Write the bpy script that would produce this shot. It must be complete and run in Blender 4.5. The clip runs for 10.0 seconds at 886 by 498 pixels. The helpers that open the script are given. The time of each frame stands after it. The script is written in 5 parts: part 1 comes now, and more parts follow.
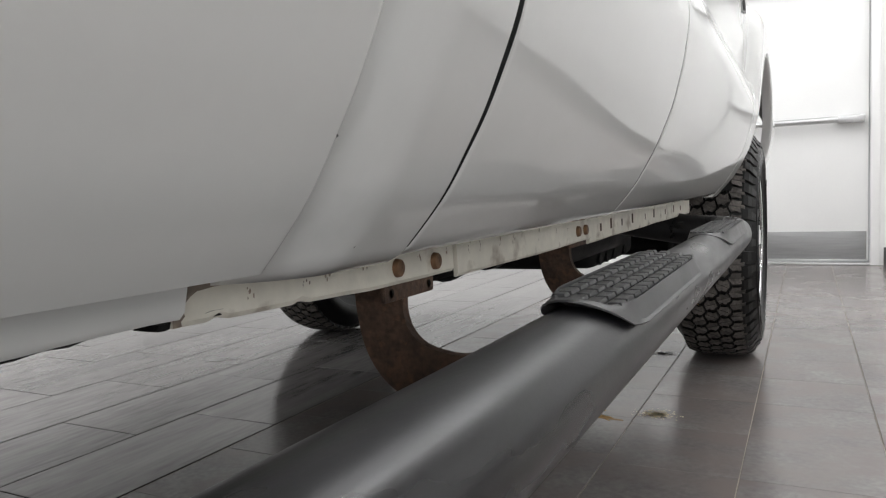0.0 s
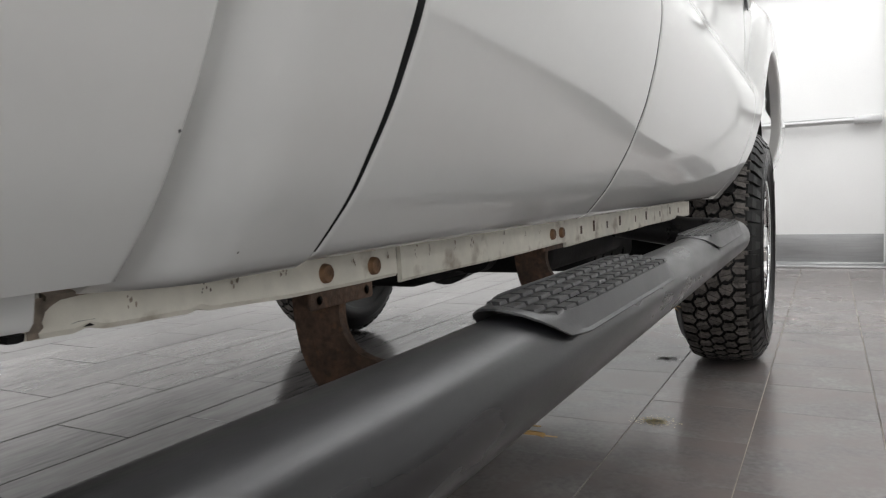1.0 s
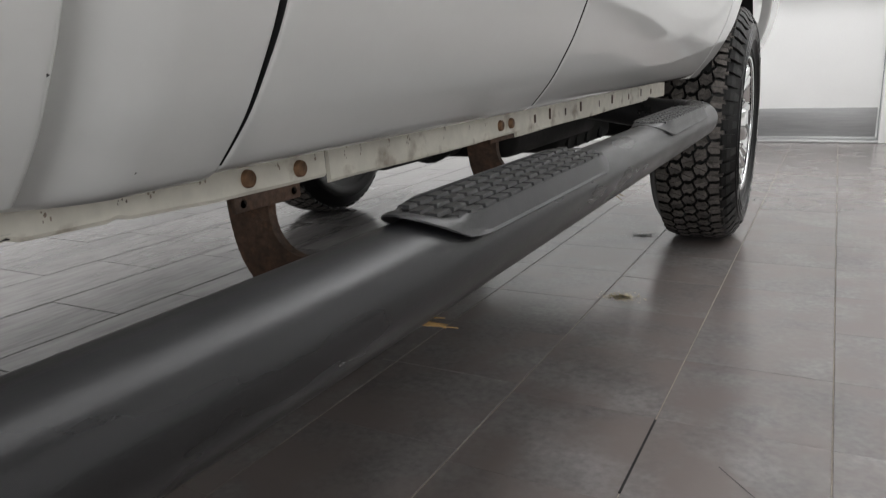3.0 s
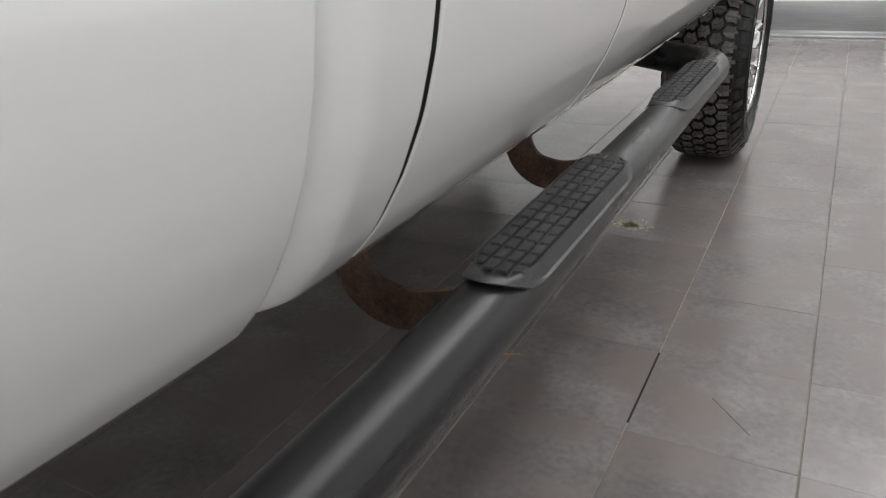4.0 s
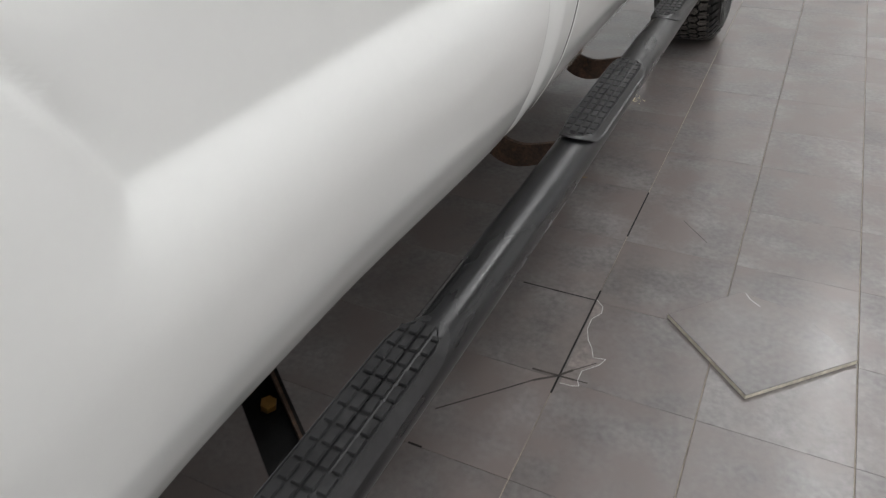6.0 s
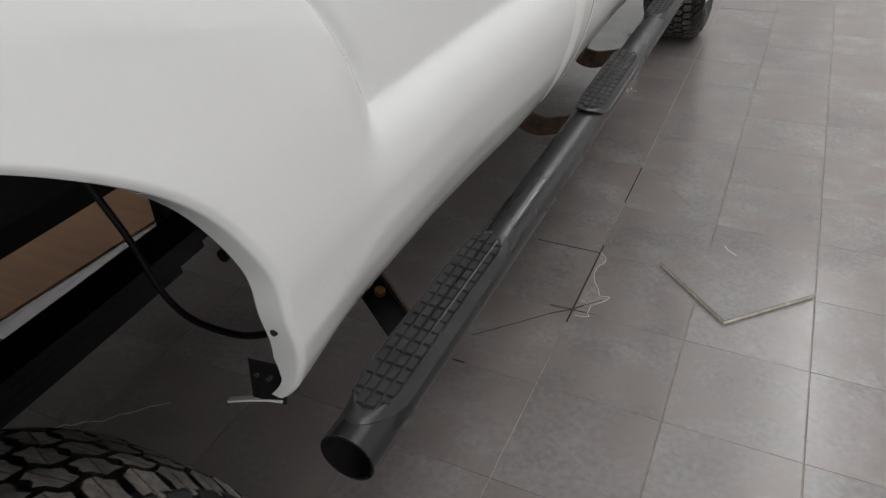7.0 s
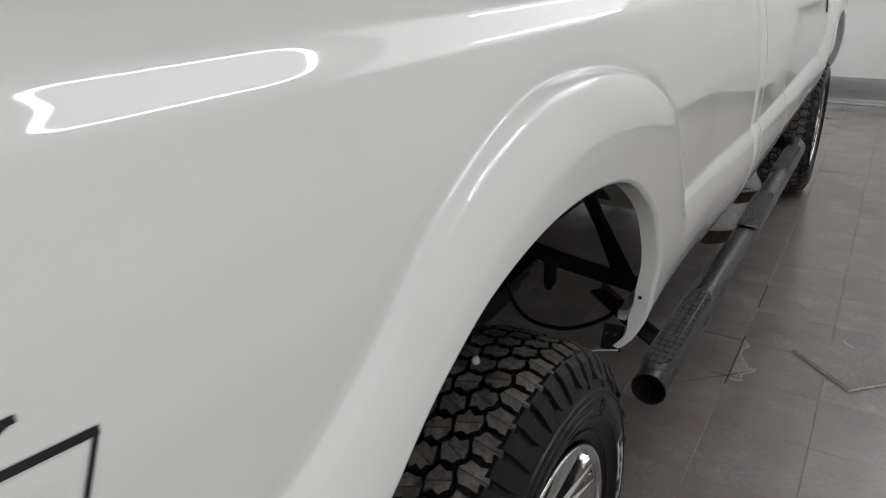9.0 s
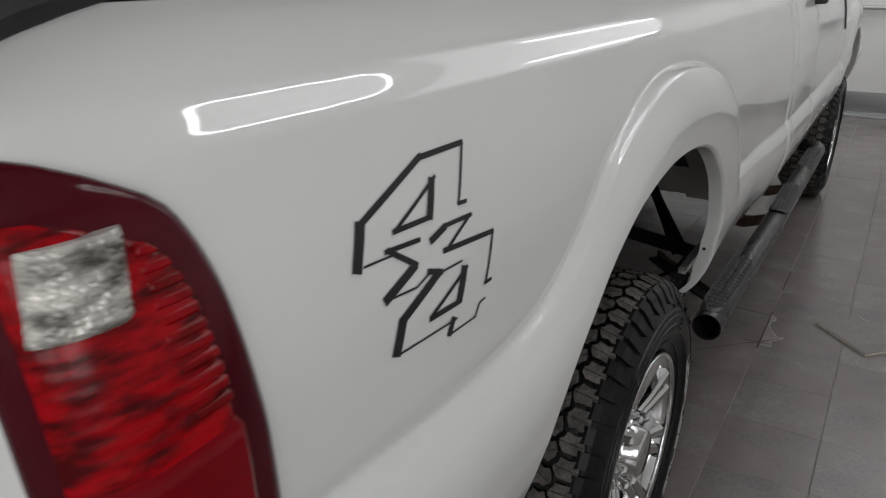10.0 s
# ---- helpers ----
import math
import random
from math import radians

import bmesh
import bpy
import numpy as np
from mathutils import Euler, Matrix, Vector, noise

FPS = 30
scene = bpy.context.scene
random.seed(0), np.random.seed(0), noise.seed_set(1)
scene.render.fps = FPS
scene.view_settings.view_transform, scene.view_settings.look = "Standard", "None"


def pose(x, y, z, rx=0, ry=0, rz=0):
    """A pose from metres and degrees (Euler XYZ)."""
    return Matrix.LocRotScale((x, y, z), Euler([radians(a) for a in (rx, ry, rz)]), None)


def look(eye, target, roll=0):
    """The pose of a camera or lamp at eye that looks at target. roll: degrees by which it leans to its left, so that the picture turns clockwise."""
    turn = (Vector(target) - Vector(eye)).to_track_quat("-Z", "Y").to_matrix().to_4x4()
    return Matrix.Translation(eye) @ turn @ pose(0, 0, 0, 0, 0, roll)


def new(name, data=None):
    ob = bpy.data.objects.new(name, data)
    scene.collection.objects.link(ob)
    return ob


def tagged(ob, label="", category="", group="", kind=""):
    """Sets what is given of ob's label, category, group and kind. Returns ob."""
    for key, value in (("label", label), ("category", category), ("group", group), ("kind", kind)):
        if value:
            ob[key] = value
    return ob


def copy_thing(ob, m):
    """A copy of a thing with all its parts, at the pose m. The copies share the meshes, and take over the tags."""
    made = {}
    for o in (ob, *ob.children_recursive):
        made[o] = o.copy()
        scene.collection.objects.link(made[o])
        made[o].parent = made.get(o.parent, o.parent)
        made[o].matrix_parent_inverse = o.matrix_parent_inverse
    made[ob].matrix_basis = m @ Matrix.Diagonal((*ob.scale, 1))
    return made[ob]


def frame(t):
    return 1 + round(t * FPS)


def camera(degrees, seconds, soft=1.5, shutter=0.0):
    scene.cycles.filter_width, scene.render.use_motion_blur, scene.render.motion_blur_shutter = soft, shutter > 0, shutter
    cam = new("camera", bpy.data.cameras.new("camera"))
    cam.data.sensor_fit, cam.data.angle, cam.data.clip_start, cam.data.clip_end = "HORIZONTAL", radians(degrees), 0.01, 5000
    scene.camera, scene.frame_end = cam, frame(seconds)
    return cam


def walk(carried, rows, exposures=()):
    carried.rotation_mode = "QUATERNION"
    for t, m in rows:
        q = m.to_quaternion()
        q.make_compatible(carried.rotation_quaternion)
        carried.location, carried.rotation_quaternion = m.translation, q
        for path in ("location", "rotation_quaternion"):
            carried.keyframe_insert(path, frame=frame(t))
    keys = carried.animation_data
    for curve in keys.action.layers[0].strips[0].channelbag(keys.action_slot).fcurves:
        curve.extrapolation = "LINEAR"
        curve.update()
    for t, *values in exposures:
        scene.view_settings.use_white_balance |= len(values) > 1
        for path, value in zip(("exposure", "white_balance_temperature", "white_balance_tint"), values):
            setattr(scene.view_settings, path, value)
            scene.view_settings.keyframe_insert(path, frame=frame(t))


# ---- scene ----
cam = camera(63.3, 10.0, soft=1.2, shutter=0.2)
PATH = [
    (0, (1.22, -1.056, 0.651), (0.318, 0.723, 0.494), -2.3),
    (0.5, (1.242, -1.034, 0.657), (0.305, 0.727, 0.507), -2.4),
    (1, (1.265, -0.997, 0.648), (0.32, 0.759, 0.498), -2.3),
    (1.5, (1.29, -0.961, 0.651), (0.355, 0.801, 0.5), -2.2),
    (2, (1.305, -0.96, 0.671), (0.377, 0.801, 0.474), -2.3),
    (2.5, (1.327, -0.964, 0.707), (0.392, 0.772, 0.37), -2.5),
    (3, (1.343, -0.995, 0.675), (0.414, 0.705, 0.178), -2.6),
    (3.2, (1.343, -1.01, 0.695), (0.423, 0.671, 0.122), -2.7),
    (4.3, (1.338, -1.149, 0.983), (0.459, 0.414, 0.098), -3.5),
    (4.5, (1.331, -1.175, 1.055), (0.47, 0.374, 0.129), -3.8),
    (5, (1.362, -1.342, 1.119), (0.535, 0.158, 0.087), -3.4),
    (5.5, (1.393, -1.544, 1.137), (0.599, -0.077, 0.034), -3.2),
    (5.7, (1.396, -1.623, 1.148), (0.62, -0.163, 0.023), -2.8),
    (6.8, (1.442, -2.038, 1.235), (0.709, -0.571, 0.089), -2.8),
    (7, (1.449, -2.113, 1.266), (0.721, -0.635, 0.132), -2.3),
    (7.5, (1.469, -2.291, 1.338), (0.697, -0.764, 0.304), -2.3),
    (8, (1.43, -2.534, 1.405), (0.565, -0.976, 0.497), -2.1),
    (8.5, (1.396, -2.801, 1.443), (0.466, -1.231, 0.624), -1.8),
    (9, (1.4, -3.041, 1.452), (0.422, -1.472, 0.689), -1.4),
    (9.5, (1.423, -3.293, 1.475), (0.419, -1.729, 0.737), -1.1),
    (10, (1.4, -3.542, 1.475), (0.401, -1.971, 0.745), -0.6),
]
EXPOSURES = [(0.0, 0.10), (1.0, 0.04), (2.0, 0.02), (3.2, 0.06), (4.3, 0.18), (5.5, 0.04), (7.0, -0.13), (8.0, -0.31), (9.0, -0.66), (9.5, -0.86), (10.0, -1.06)]
walk(cam, [(t, look(eye, target, roll)) for t, eye, target, roll in PATH], EXPOSURES)

# ---- world and lights ----
world = bpy.data.worlds.new("world")
world.use_nodes = True
world.node_tree.nodes["Background"].inputs[0].default_value = (0.9, 0.95, 1.0, 1)
world.node_tree.nodes["Background"].inputs[1].default_value = 0.3
scene.world = world

CEILING = 3.3
LIGHT_AT = [(1.86, -1.12), (1.8, -5.0), (1.8, -7.6), (-1.8, 4.0), (-1.8, 1.4), (-1.8, -1.2), (-1.8, -5.4)]
OVER_AT, OVER_STRENGTH = [(0.1, 2.6), (0.1, -1.9), (0.1, -6.4), (-3.9, 0.6), (-3.9, -4.6)], 8.2
TUBE_AT, TUBE_STRENGTH = (2.27, 3.05), 30.0
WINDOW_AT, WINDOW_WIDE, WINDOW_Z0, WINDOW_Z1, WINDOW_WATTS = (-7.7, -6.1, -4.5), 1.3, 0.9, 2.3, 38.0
LIGHT_LONG, LIGHT_WIDE, TUBE, GLOW_STRENGTH = 1.40, 0.60, 0.05, 41.0


# ---- materials ----
def material(name, base, rough=0.5, metal=0.0, vary=0.12, scale=6.0, fine=0.05, fine_scale=90.0, bump=0.0, bump_scale=200.0,
             coat=0.0, stain=None, stain_at=(0.55, 0.7), stain_scale=5.0, rough_vary=0.1, random_tone=0.0, stretch=(1, 1, 1), spec=0.5, scatter=0.0, island_tone=0.0):
    """A principled surface with tone at two scales, uneven gloss, fine relief and, where given, stains of another colour."""
    m = bpy.data.materials.new(name)
    m.use_nodes = True
    n, link = m.node_tree.nodes, m.node_tree.links.new
    p = n["Principled BSDF"]
    co = n.new("ShaderNodeTexCoord")
    mp = n.new("ShaderNodeMapping")
    mp.inputs["Scale"].default_value = stretch
    link(co.outputs["Object"], mp.inputs["Vector"])
    if scatter:
        one = n.new("ShaderNodeObjectInfo")
        shift = n.new("ShaderNodeVectorMath")
        shift.operation = "SCALE"
        shift.inputs[0].default_value = (scatter, scatter * 1.7, scatter * 0.6)
        link(one.outputs["Random"], shift.inputs["Scale"])
        link(shift.outputs[0], mp.inputs["Location"])

    def noisy(sc, detail=4.0):
        t = n.new("ShaderNodeTexNoise")
        t.inputs["Scale"].default_value, t.inputs["Detail"].default_value = sc, detail
        link(mp.outputs[0], t.inputs["Vector"])
        return t.outputs["Fac"]

    def ranged(fac, lo, hi, a=0.3, b=0.7):
        r = n.new("ShaderNodeMapRange")
        r.inputs[1].default_value, r.inputs[2].default_value, r.inputs[3].default_value, r.inputs[4].default_value = a, b, lo, hi
        link(fac, r.inputs[0])
        return r.outputs[0]

    def times(a, b):
        q = n.new("ShaderNodeMath")
        q.operation = "MULTIPLY"
        link(a, q.inputs[0])
        link(b, q.inputs[1])
        return q.outputs[0]

    big = noisy(scale)
    tone = times(ranged(big, 1 - vary, 1 + vary), ranged(noisy(fine_scale, 6.0), 1 - fine, 1 + fine))
    if random_tone:
        info = n.new("ShaderNodeObjectInfo")
        tone = times(tone, ranged(info.outputs["Random"], 1 - random_tone, 1 + random_tone, 0, 1))
    if island_tone:
        bit = n.new("ShaderNodeNewGeometry")
        tone = times(tone, ranged(bit.outputs["Random Per Island"], 1 - island_tone, 1 + island_tone, 0, 1))
    mix = n.new("ShaderNodeVectorMath")
    mix.operation = "SCALE"
    mix.inputs[0].default_value = base
    link(tone, mix.inputs["Scale"])
    colour = mix.outputs[0]
    if stain:
        st = n.new("ShaderNodeMix")
        st.data_type = "RGBA"
        link(ranged(noisy(stain_scale, 8.0), 0, 1, *stain_at), st.inputs[0])
        link(colour, st.inputs[6])
        st.inputs[7].default_value = (*stain, 1)
        colour = st.outputs[2]
    link(colour, p.inputs["Base Color"])
    link(ranged(big, max(0.02, rough - rough_vary * rough), min(1, rough + rough_vary * rough)), p.inputs["Roughness"])
    p.inputs["Metallic"].default_value = metal
    p.inputs["Coat Weight"].default_value = coat
    p.inputs["Coat Roughness"].default_value = 0.04
    p.inputs["Specular IOR Level"].default_value = spec
    if bump:
        b = n.new("ShaderNodeBump")
        b.inputs["Strength"].default_value, b.inputs["Distance"].default_value = bump, 0.002
        link(noisy(bump_scale, 5.0), b.inputs["Height"])
        link(b.outputs[0], p.inputs["Normal"])
    return m


PAINT = material("white_car_paint", (0.74, 0.745, 0.73), 0.35, vary=0.012, scale=3, fine=0.006, coat=1.0, rough_vary=0.05)
HEM = material("cream_underseal_paint", (0.70, 0.67, 0.585), 0.5, vary=0.12, scale=9, fine=0.08, bump=0.3, bump_scale=120,
               stain=(0.20, 0.14, 0.09), stain_at=(0.57, 0.72), stain_scale=34, stretch=(1, 0.6, 0.6))
BAR = material("black_powder_coat", (0.012, 0.012, 0.013), 0.31, vary=0.2, scale=14, fine=0.12, bump=0.05, bump_scale=420, coat=0.0,
               stain=(0.022, 0.021, 0.021), stain_at=(0.62, 0.85), stain_scale=22, stretch=(1, 0.25, 1), spec=0.42, rough_vary=0.3)
PAD = material("black_moulded_rubber", (0.028, 0.028, 0.029), 0.38, vary=0.25, scale=18, fine=0.15, bump=0.08, bump_scale=500, spec=0.40)
RUST = material("rusty_steel", (0.080, 0.048, 0.032), 0.75, vary=0.45, scale=22, fine=0.35, fine_scale=160, bump=0.9, bump_scale=170,
                stain=(0.15, 0.080, 0.045), stain_at=(0.56, 0.75), stain_scale=90)
BOLT = material("rusty_bolt", (0.17, 0.095, 0.05), 0.65, 0.3, vary=0.35, scale=60, fine=0.3, bump=0.6, bump_scale=240)
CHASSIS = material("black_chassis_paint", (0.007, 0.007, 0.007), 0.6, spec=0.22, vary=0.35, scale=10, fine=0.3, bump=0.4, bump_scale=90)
TYRE = material("tyre_rubber", (0.005, 0.005, 0.005), 0.38, spec=0.3, vary=0.2, scale=12, fine=0.2, bump=0.25, bump_scale=260)
TREAD = material("dusty_tread_rubber", (0.105, 0.094, 0.086), 0.85, vary=0.35, scale=30, fine=0.3, fine_scale=150, bump=0.7, bump_scale=190,
                 stain=(0.035, 0.031, 0.028), stain_at=(0.56, 0.72), stain_scale=34, island_tone=0.25)
LETTER = material("white_tyre_lettering", (0.78, 0.77, 0.74), 0.6, vary=0.15, scale=40)
CHROME = material("bright_chrome", (0.72, 0.72, 0.72), 0.10, 1.0, vary=0.05, scale=20, fine=0.03)
CASTING = material("dark_cast_metal", (0.10, 0.10, 0.10), 0.5, 0.8, vary=0.2, scale=20, bump=0.3, bump_scale=150)
TILE = material("grey_porcelain_tile", (0.190, 0.177, 0.172), 0.205, vary=0.20, scale=5.0, fine=0.15, fine_scale=70, bump=0.09, bump_scale=120,
                stain=(0.192, 0.165, 0.155), stain_at=(0.40, 0.64), stain_scale=6.0, rough_vary=0.25, random_tone=0.08, scatter=31.0, spec=0.46)
PLANK = material("streaky_grey_plank_tile", (0.170, 0.160, 0.157), 0.14, vary=0.16, scale=5.0, fine=0.24, fine_scale=60, bump=0.12, bump_scale=110,
                 stain=(0.27, 0.257, 0.25), stain_at=(0.45, 0.80), stain_scale=9.0, rough_vary=0.3, random_tone=0.12, scatter=31.0, stretch=(1, 0.14, 1))
DARK_GROUT = material("blackened_grout", (0.010, 0.009, 0.008), 0.95, vary=0.3, scale=8, spec=0.1)
GROUT = material("beige_grout", (0.27, 0.235, 0.195), 0.9, vary=0.25, scale=3.5, fine=0.2, stain=(0.16, 0.14, 0.12), stain_at=(0.52, 0.66), stain_scale=2.6)
BROWN_STAIN = material("brown_floor_stain", (0.185, 0.160, 0.148), 0.4, vary=0.25, scale=25, fine=0.2)
TILE_EDGE = material("pale_tile_edge", (0.62, 0.58, 0.48), 0.75, vary=0.2, scale=40, fine=0.15)
DARK_JOINT = material("open_black_joint", (0.008, 0.007, 0.006), 0.9)
CRACK = material("dark_brown_crack", (0.045, 0.037, 0.032), 0.8, vary=0.5, scale=40)
SCUFF = material("chalky_scuff", (0.43, 0.42, 0.40), 0.8, vary=0.3, scale=60)
WALL = material("white_wall_paint", (0.86, 0.86, 0.85), 0.5, vary=0.02, scale=1.5, fine=0.015, bump=0.05, bump_scale=120)
DOOR = material("white_door_enamel", (0.85, 0.85, 0.84), 0.35, vary=0.02, scale=2.0, fine=0.01)
STEEL = material("brushed_steel", (0.33, 0.33, 0.33), 0.5, 0.85, vary=0.10, scale=5, fine=0.12, fine_scale=120, stretch=(1, 1, 14))
ALU = material("satin_aluminium", (0.55, 0.55, 0.55), 0.35, 0.8, vary=0.04)
SKIRT = material("charcoal_skirting", (0.075, 0.072, 0.07), 0.45, vary=0.15, scale=6)
CEIL = material("white_ceiling", (0.84, 0.84, 0.83), 0.8, vary=0.03)
CARD = material("brown_cardboard", (0.21, 0.100, 0.040), 0.8, vary=0.15, scale=5, fine=0.1, stretch=(1, 6, 1), bump=0.1)
BLACK = material("black_vinyl", (0.010, 0.010, 0.011), 0.4, vary=0.05)
CAP = material("black_rail_plastic", (0.018, 0.018, 0.019), 0.5, vary=0.15, scale=40, bump=0.3, bump_scale=600)
STRAW = material("dry_straw", (0.26, 0.16, 0.06), 0.8, vary=0.3, scale=40)
SPILL = material("pale_dust_smear", (0.85, 0.74, 0.50), 0.85, vary=0.3, scale=60)
WATER = material("spilt_water", (0.16, 0.155, 0.15), 0.04, vary=0.1, scale=30, spec=0.7)
MAROON = material("dark_red_lens_rim", (0.064, 0.004, 0.009), 0.12, vary=0.2, scale=8, coat=0.0, spec=0.2)
BROWN_MARK = material("mottled_brown", (0.24, 0.195, 0.155), 0.85, vary=0.4, scale=40, fine=0.3, bump=0.5, bump_scale=150, stain=(0.36, 0.31, 0.25), stain_at=(0.5, 0.7), stain_scale=60)


def lens_material(name, dark, light, rough, ridges, metal=0.0):
    """Moulded lamp lens: prism ridges in the relief, patchy depth in the tone, and a hard clear skin."""
    m = bpy.data.materials.new(name)
    m.use_nodes = True
    n, link = m.node_tree.nodes, m.node_tree.links.new
    p = n["Principled BSDF"]
    co, mp = n.new("ShaderNodeTexCoord"), n.new("ShaderNodeMapping")
    mp.inputs["Scale"].default_value = (1, 0.8, 2.6)
    mp.inputs["Rotation"].default_value = (0.35, 0, 0)
    link(co.outputs["Object"], mp.inputs[0])
    big = n.new("ShaderNodeTexNoise")
    big.inputs["Scale"].default_value, big.inputs["Detail"].default_value = 36.0, 5.0
    link(mp.outputs[0], big.inputs["Vector"])
    ramp = n.new("ShaderNodeValToRGB")
    ramp.color_ramp.elements[0].position, ramp.color_ramp.elements[0].color = 0.36, (*dark, 1)
    ramp.color_ramp.elements[1].position, ramp.color_ramp.elements[1].color = 0.62, (*light, 1)
    link(big.outputs["Fac"], ramp.inputs[0])
    link(ramp.outputs[0], p.inputs["Base Color"])
    wave = n.new("ShaderNodeTexWave")
    wave.bands_direction = "Z"
    wave.inputs["Scale"].default_value, wave.inputs["Distortion"].default_value, wave.inputs["Detail"].default_value = ridges, 2.0, 3.0
    link(co.outputs["Object"], wave.inputs["Vector"])
    b = n.new("ShaderNodeBump")
    b.inputs["Strength"].default_value, b.inputs["Distance"].default_value = 0.10, 0.002
    link(wave.outputs["Fac"], b.inputs["Height"])
    link(b.outputs[0], p.inputs["Normal"])
    p.inputs["Roughness"].default_value, p.inputs["Metallic"].default_value = rough, metal
    p.inputs["Coat Weight"].default_value, p.inputs["Coat Roughness"].default_value = 0.0, 0.03
    p.inputs["Specular IOR Level"].default_value = 0.22
    return m


RED_LENS = lens_material("red_lamp_lens", (0.07, 0.0008, 0.002), (0.36, 0.001, 0.005), 0.22, 26.0)
RIDGE_LENS = lens_material("ridged_red_lens", (0.14, 0.001, 0.002), (0.30, 0.001, 0.005), 0.26, 12.0)
PLAIN_RED = lens_material("plain_red_reflector", (0.165, 0.001, 0.005), (0.185, 0.0012, 0.006), 0.20, 5.0)
CLEAR_LENS = lens_material("clear_lamp_lens", (0.10, 0.095, 0.085), (0.66, 0.64, 0.59), 0.28, 40.0, 0.3)
GLASS = bpy.data.materials.new("tinted_glass")
GLASS.use_nodes = True
gp = GLASS.node_tree.nodes["Principled BSDF"]
gp.inputs["Base Color"].default_value, gp.inputs["Roughness"].default_value = (0.02, 0.025, 0.025, 1), 0.03
GLOW = bpy.data.materials.new("lamp_diffuser")
GLOW.use_nodes = True
gl = GLOW.node_tree.nodes["Principled BSDF"]
gl.inputs["Base Color"].default_value = (0.8, 0.8, 0.8, 1)
gl.inputs["Emission Color"].default_value = (0.985, 0.99, 1.0, 1)
gl.inputs["Emission Strength"].default_value = GLOW_STRENGTH
BROAD_GLOW = GLOW.copy()
BROAD_GLOW.name = "broad_lamp_panel"
BROAD_GLOW.node_tree.nodes["Principled BSDF"].inputs["Emission Strength"].default_value = 2.2
HIGH_GLOW = GLOW.copy()
HIGH_GLOW.name = "bright_lamp_panel"
HIGH_GLOW.node_tree.nodes["Principled BSDF"].inputs["Emission Strength"].default_value = OVER_STRENGTH
TUBE_GLOW = GLOW.copy()
TUBE_GLOW.name = "lamp_tube"
TUBE_GLOW.node_tree.nodes["Principled BSDF"].inputs["Emission Strength"].default_value = TUBE_STRENGTH
PANEL_GLOW = GLOW.copy()
PANEL_GLOW.name = "lamp_panel"
PANEL_GLOW.node_tree.nodes["Principled BSDF"].inputs["Emission Strength"].default_value = 2.8


# ---- building helpers ----
def finish(bm, name, mat, parent=None, label="", smooth=True, angle=40):
    bmesh.ops.recalc_face_normals(bm, faces=bm.faces[:])
    me = bpy.data.meshes.new(name)
    for f in bm.faces:
        f.smooth = smooth
    for e in bm.edges:
        if len(e.link_faces) == 2 and e.calc_face_angle(0) > radians(angle):
            e.smooth = False
    bm.to_mesh(me)
    bm.free()
    me.materials.append(mat)
    ob = new(name, me)
    ob.parent = parent
    if label:
        tagged(ob, label)
    return ob


def part(name, bm, mat, parent=None, label="", smooth=True, angle=40):
    return finish(bm, name, mat, parent, label, smooth, angle)


def box(bm, x0, x1, y0, y1, z0, z1, bevel=0.0, segments=2):
    made = bmesh.ops.create_cube(bm, size=1.0)["verts"]
    bmesh.ops.scale(bm, vec=(x1 - x0, y1 - y0, z1 - z0), verts=made)
    bmesh.ops.translate(bm, vec=((x0 + x1) / 2, (y0 + y1) / 2, (z0 + z1) / 2), verts=made)
    if bevel:
        edges = list({e for v in made for e in v.link_edges})
        bmesh.ops.bevel(bm, geom=edges, offset=bevel, segments=segments, affect="EDGES", profile=0.5)


def solid_box(name, mat, dims, parent=None, label="", bevel=0.004):
    bm = bmesh.new()
    box(bm, *dims, bevel)
    return finish(bm, name, mat, parent, label)


def rod(bm, a, b, r0, r1=None, n=16):
    """A round bar from a to b, with closed ends."""
    a, b = Vector(a), Vector(b)
    way = b - a
    turn = way.to_track_quat("Z", "Y").to_matrix().to_4x4()
    m = Matrix.Translation((a + b) / 2) @ turn
    bmesh.ops.create_cone(bm, cap_ends=True, segments=n, radius1=r0, radius2=r0 if r1 is None else r1, depth=way.length, matrix=m)


def sweep(bm, points, shape, closed_ends=True):
    """Carries the closed outline shape [(across, up)] along points; 'up' stays near the world's z."""
    pts = [Vector(p) for p in points]
    rings = []
    for i, p in enumerate(pts):
        t = (pts[min(i + 1, len(pts) - 1)] - pts[max(i - 1, 0)]).normalized()
        side = t.cross(Vector((0, 0, 1)))
        side = side.normalized() if side.length > 1e-4 else Vector((0, 1, 0))
        up = side.cross(t)
        rings.append([bm.verts.new(p + side * u + up * v) for u, v in shape])
    for a, b in zip(rings, rings[1:]):
        for k in range(len(shape)):
            bm.faces.new((a[k], a[(k + 1) % len(shape)], b[(k + 1) % len(shape)], b[k]))
    if closed_ends:
        bm.faces.new(rings[0])
        bm.faces.new(rings[-1])


def oval(rx, rz, n=28):
    return [(rx * math.cos(2 * math.pi * k / n), rz * math.sin(2 * math.pi * k / n)) for k in range(n)]


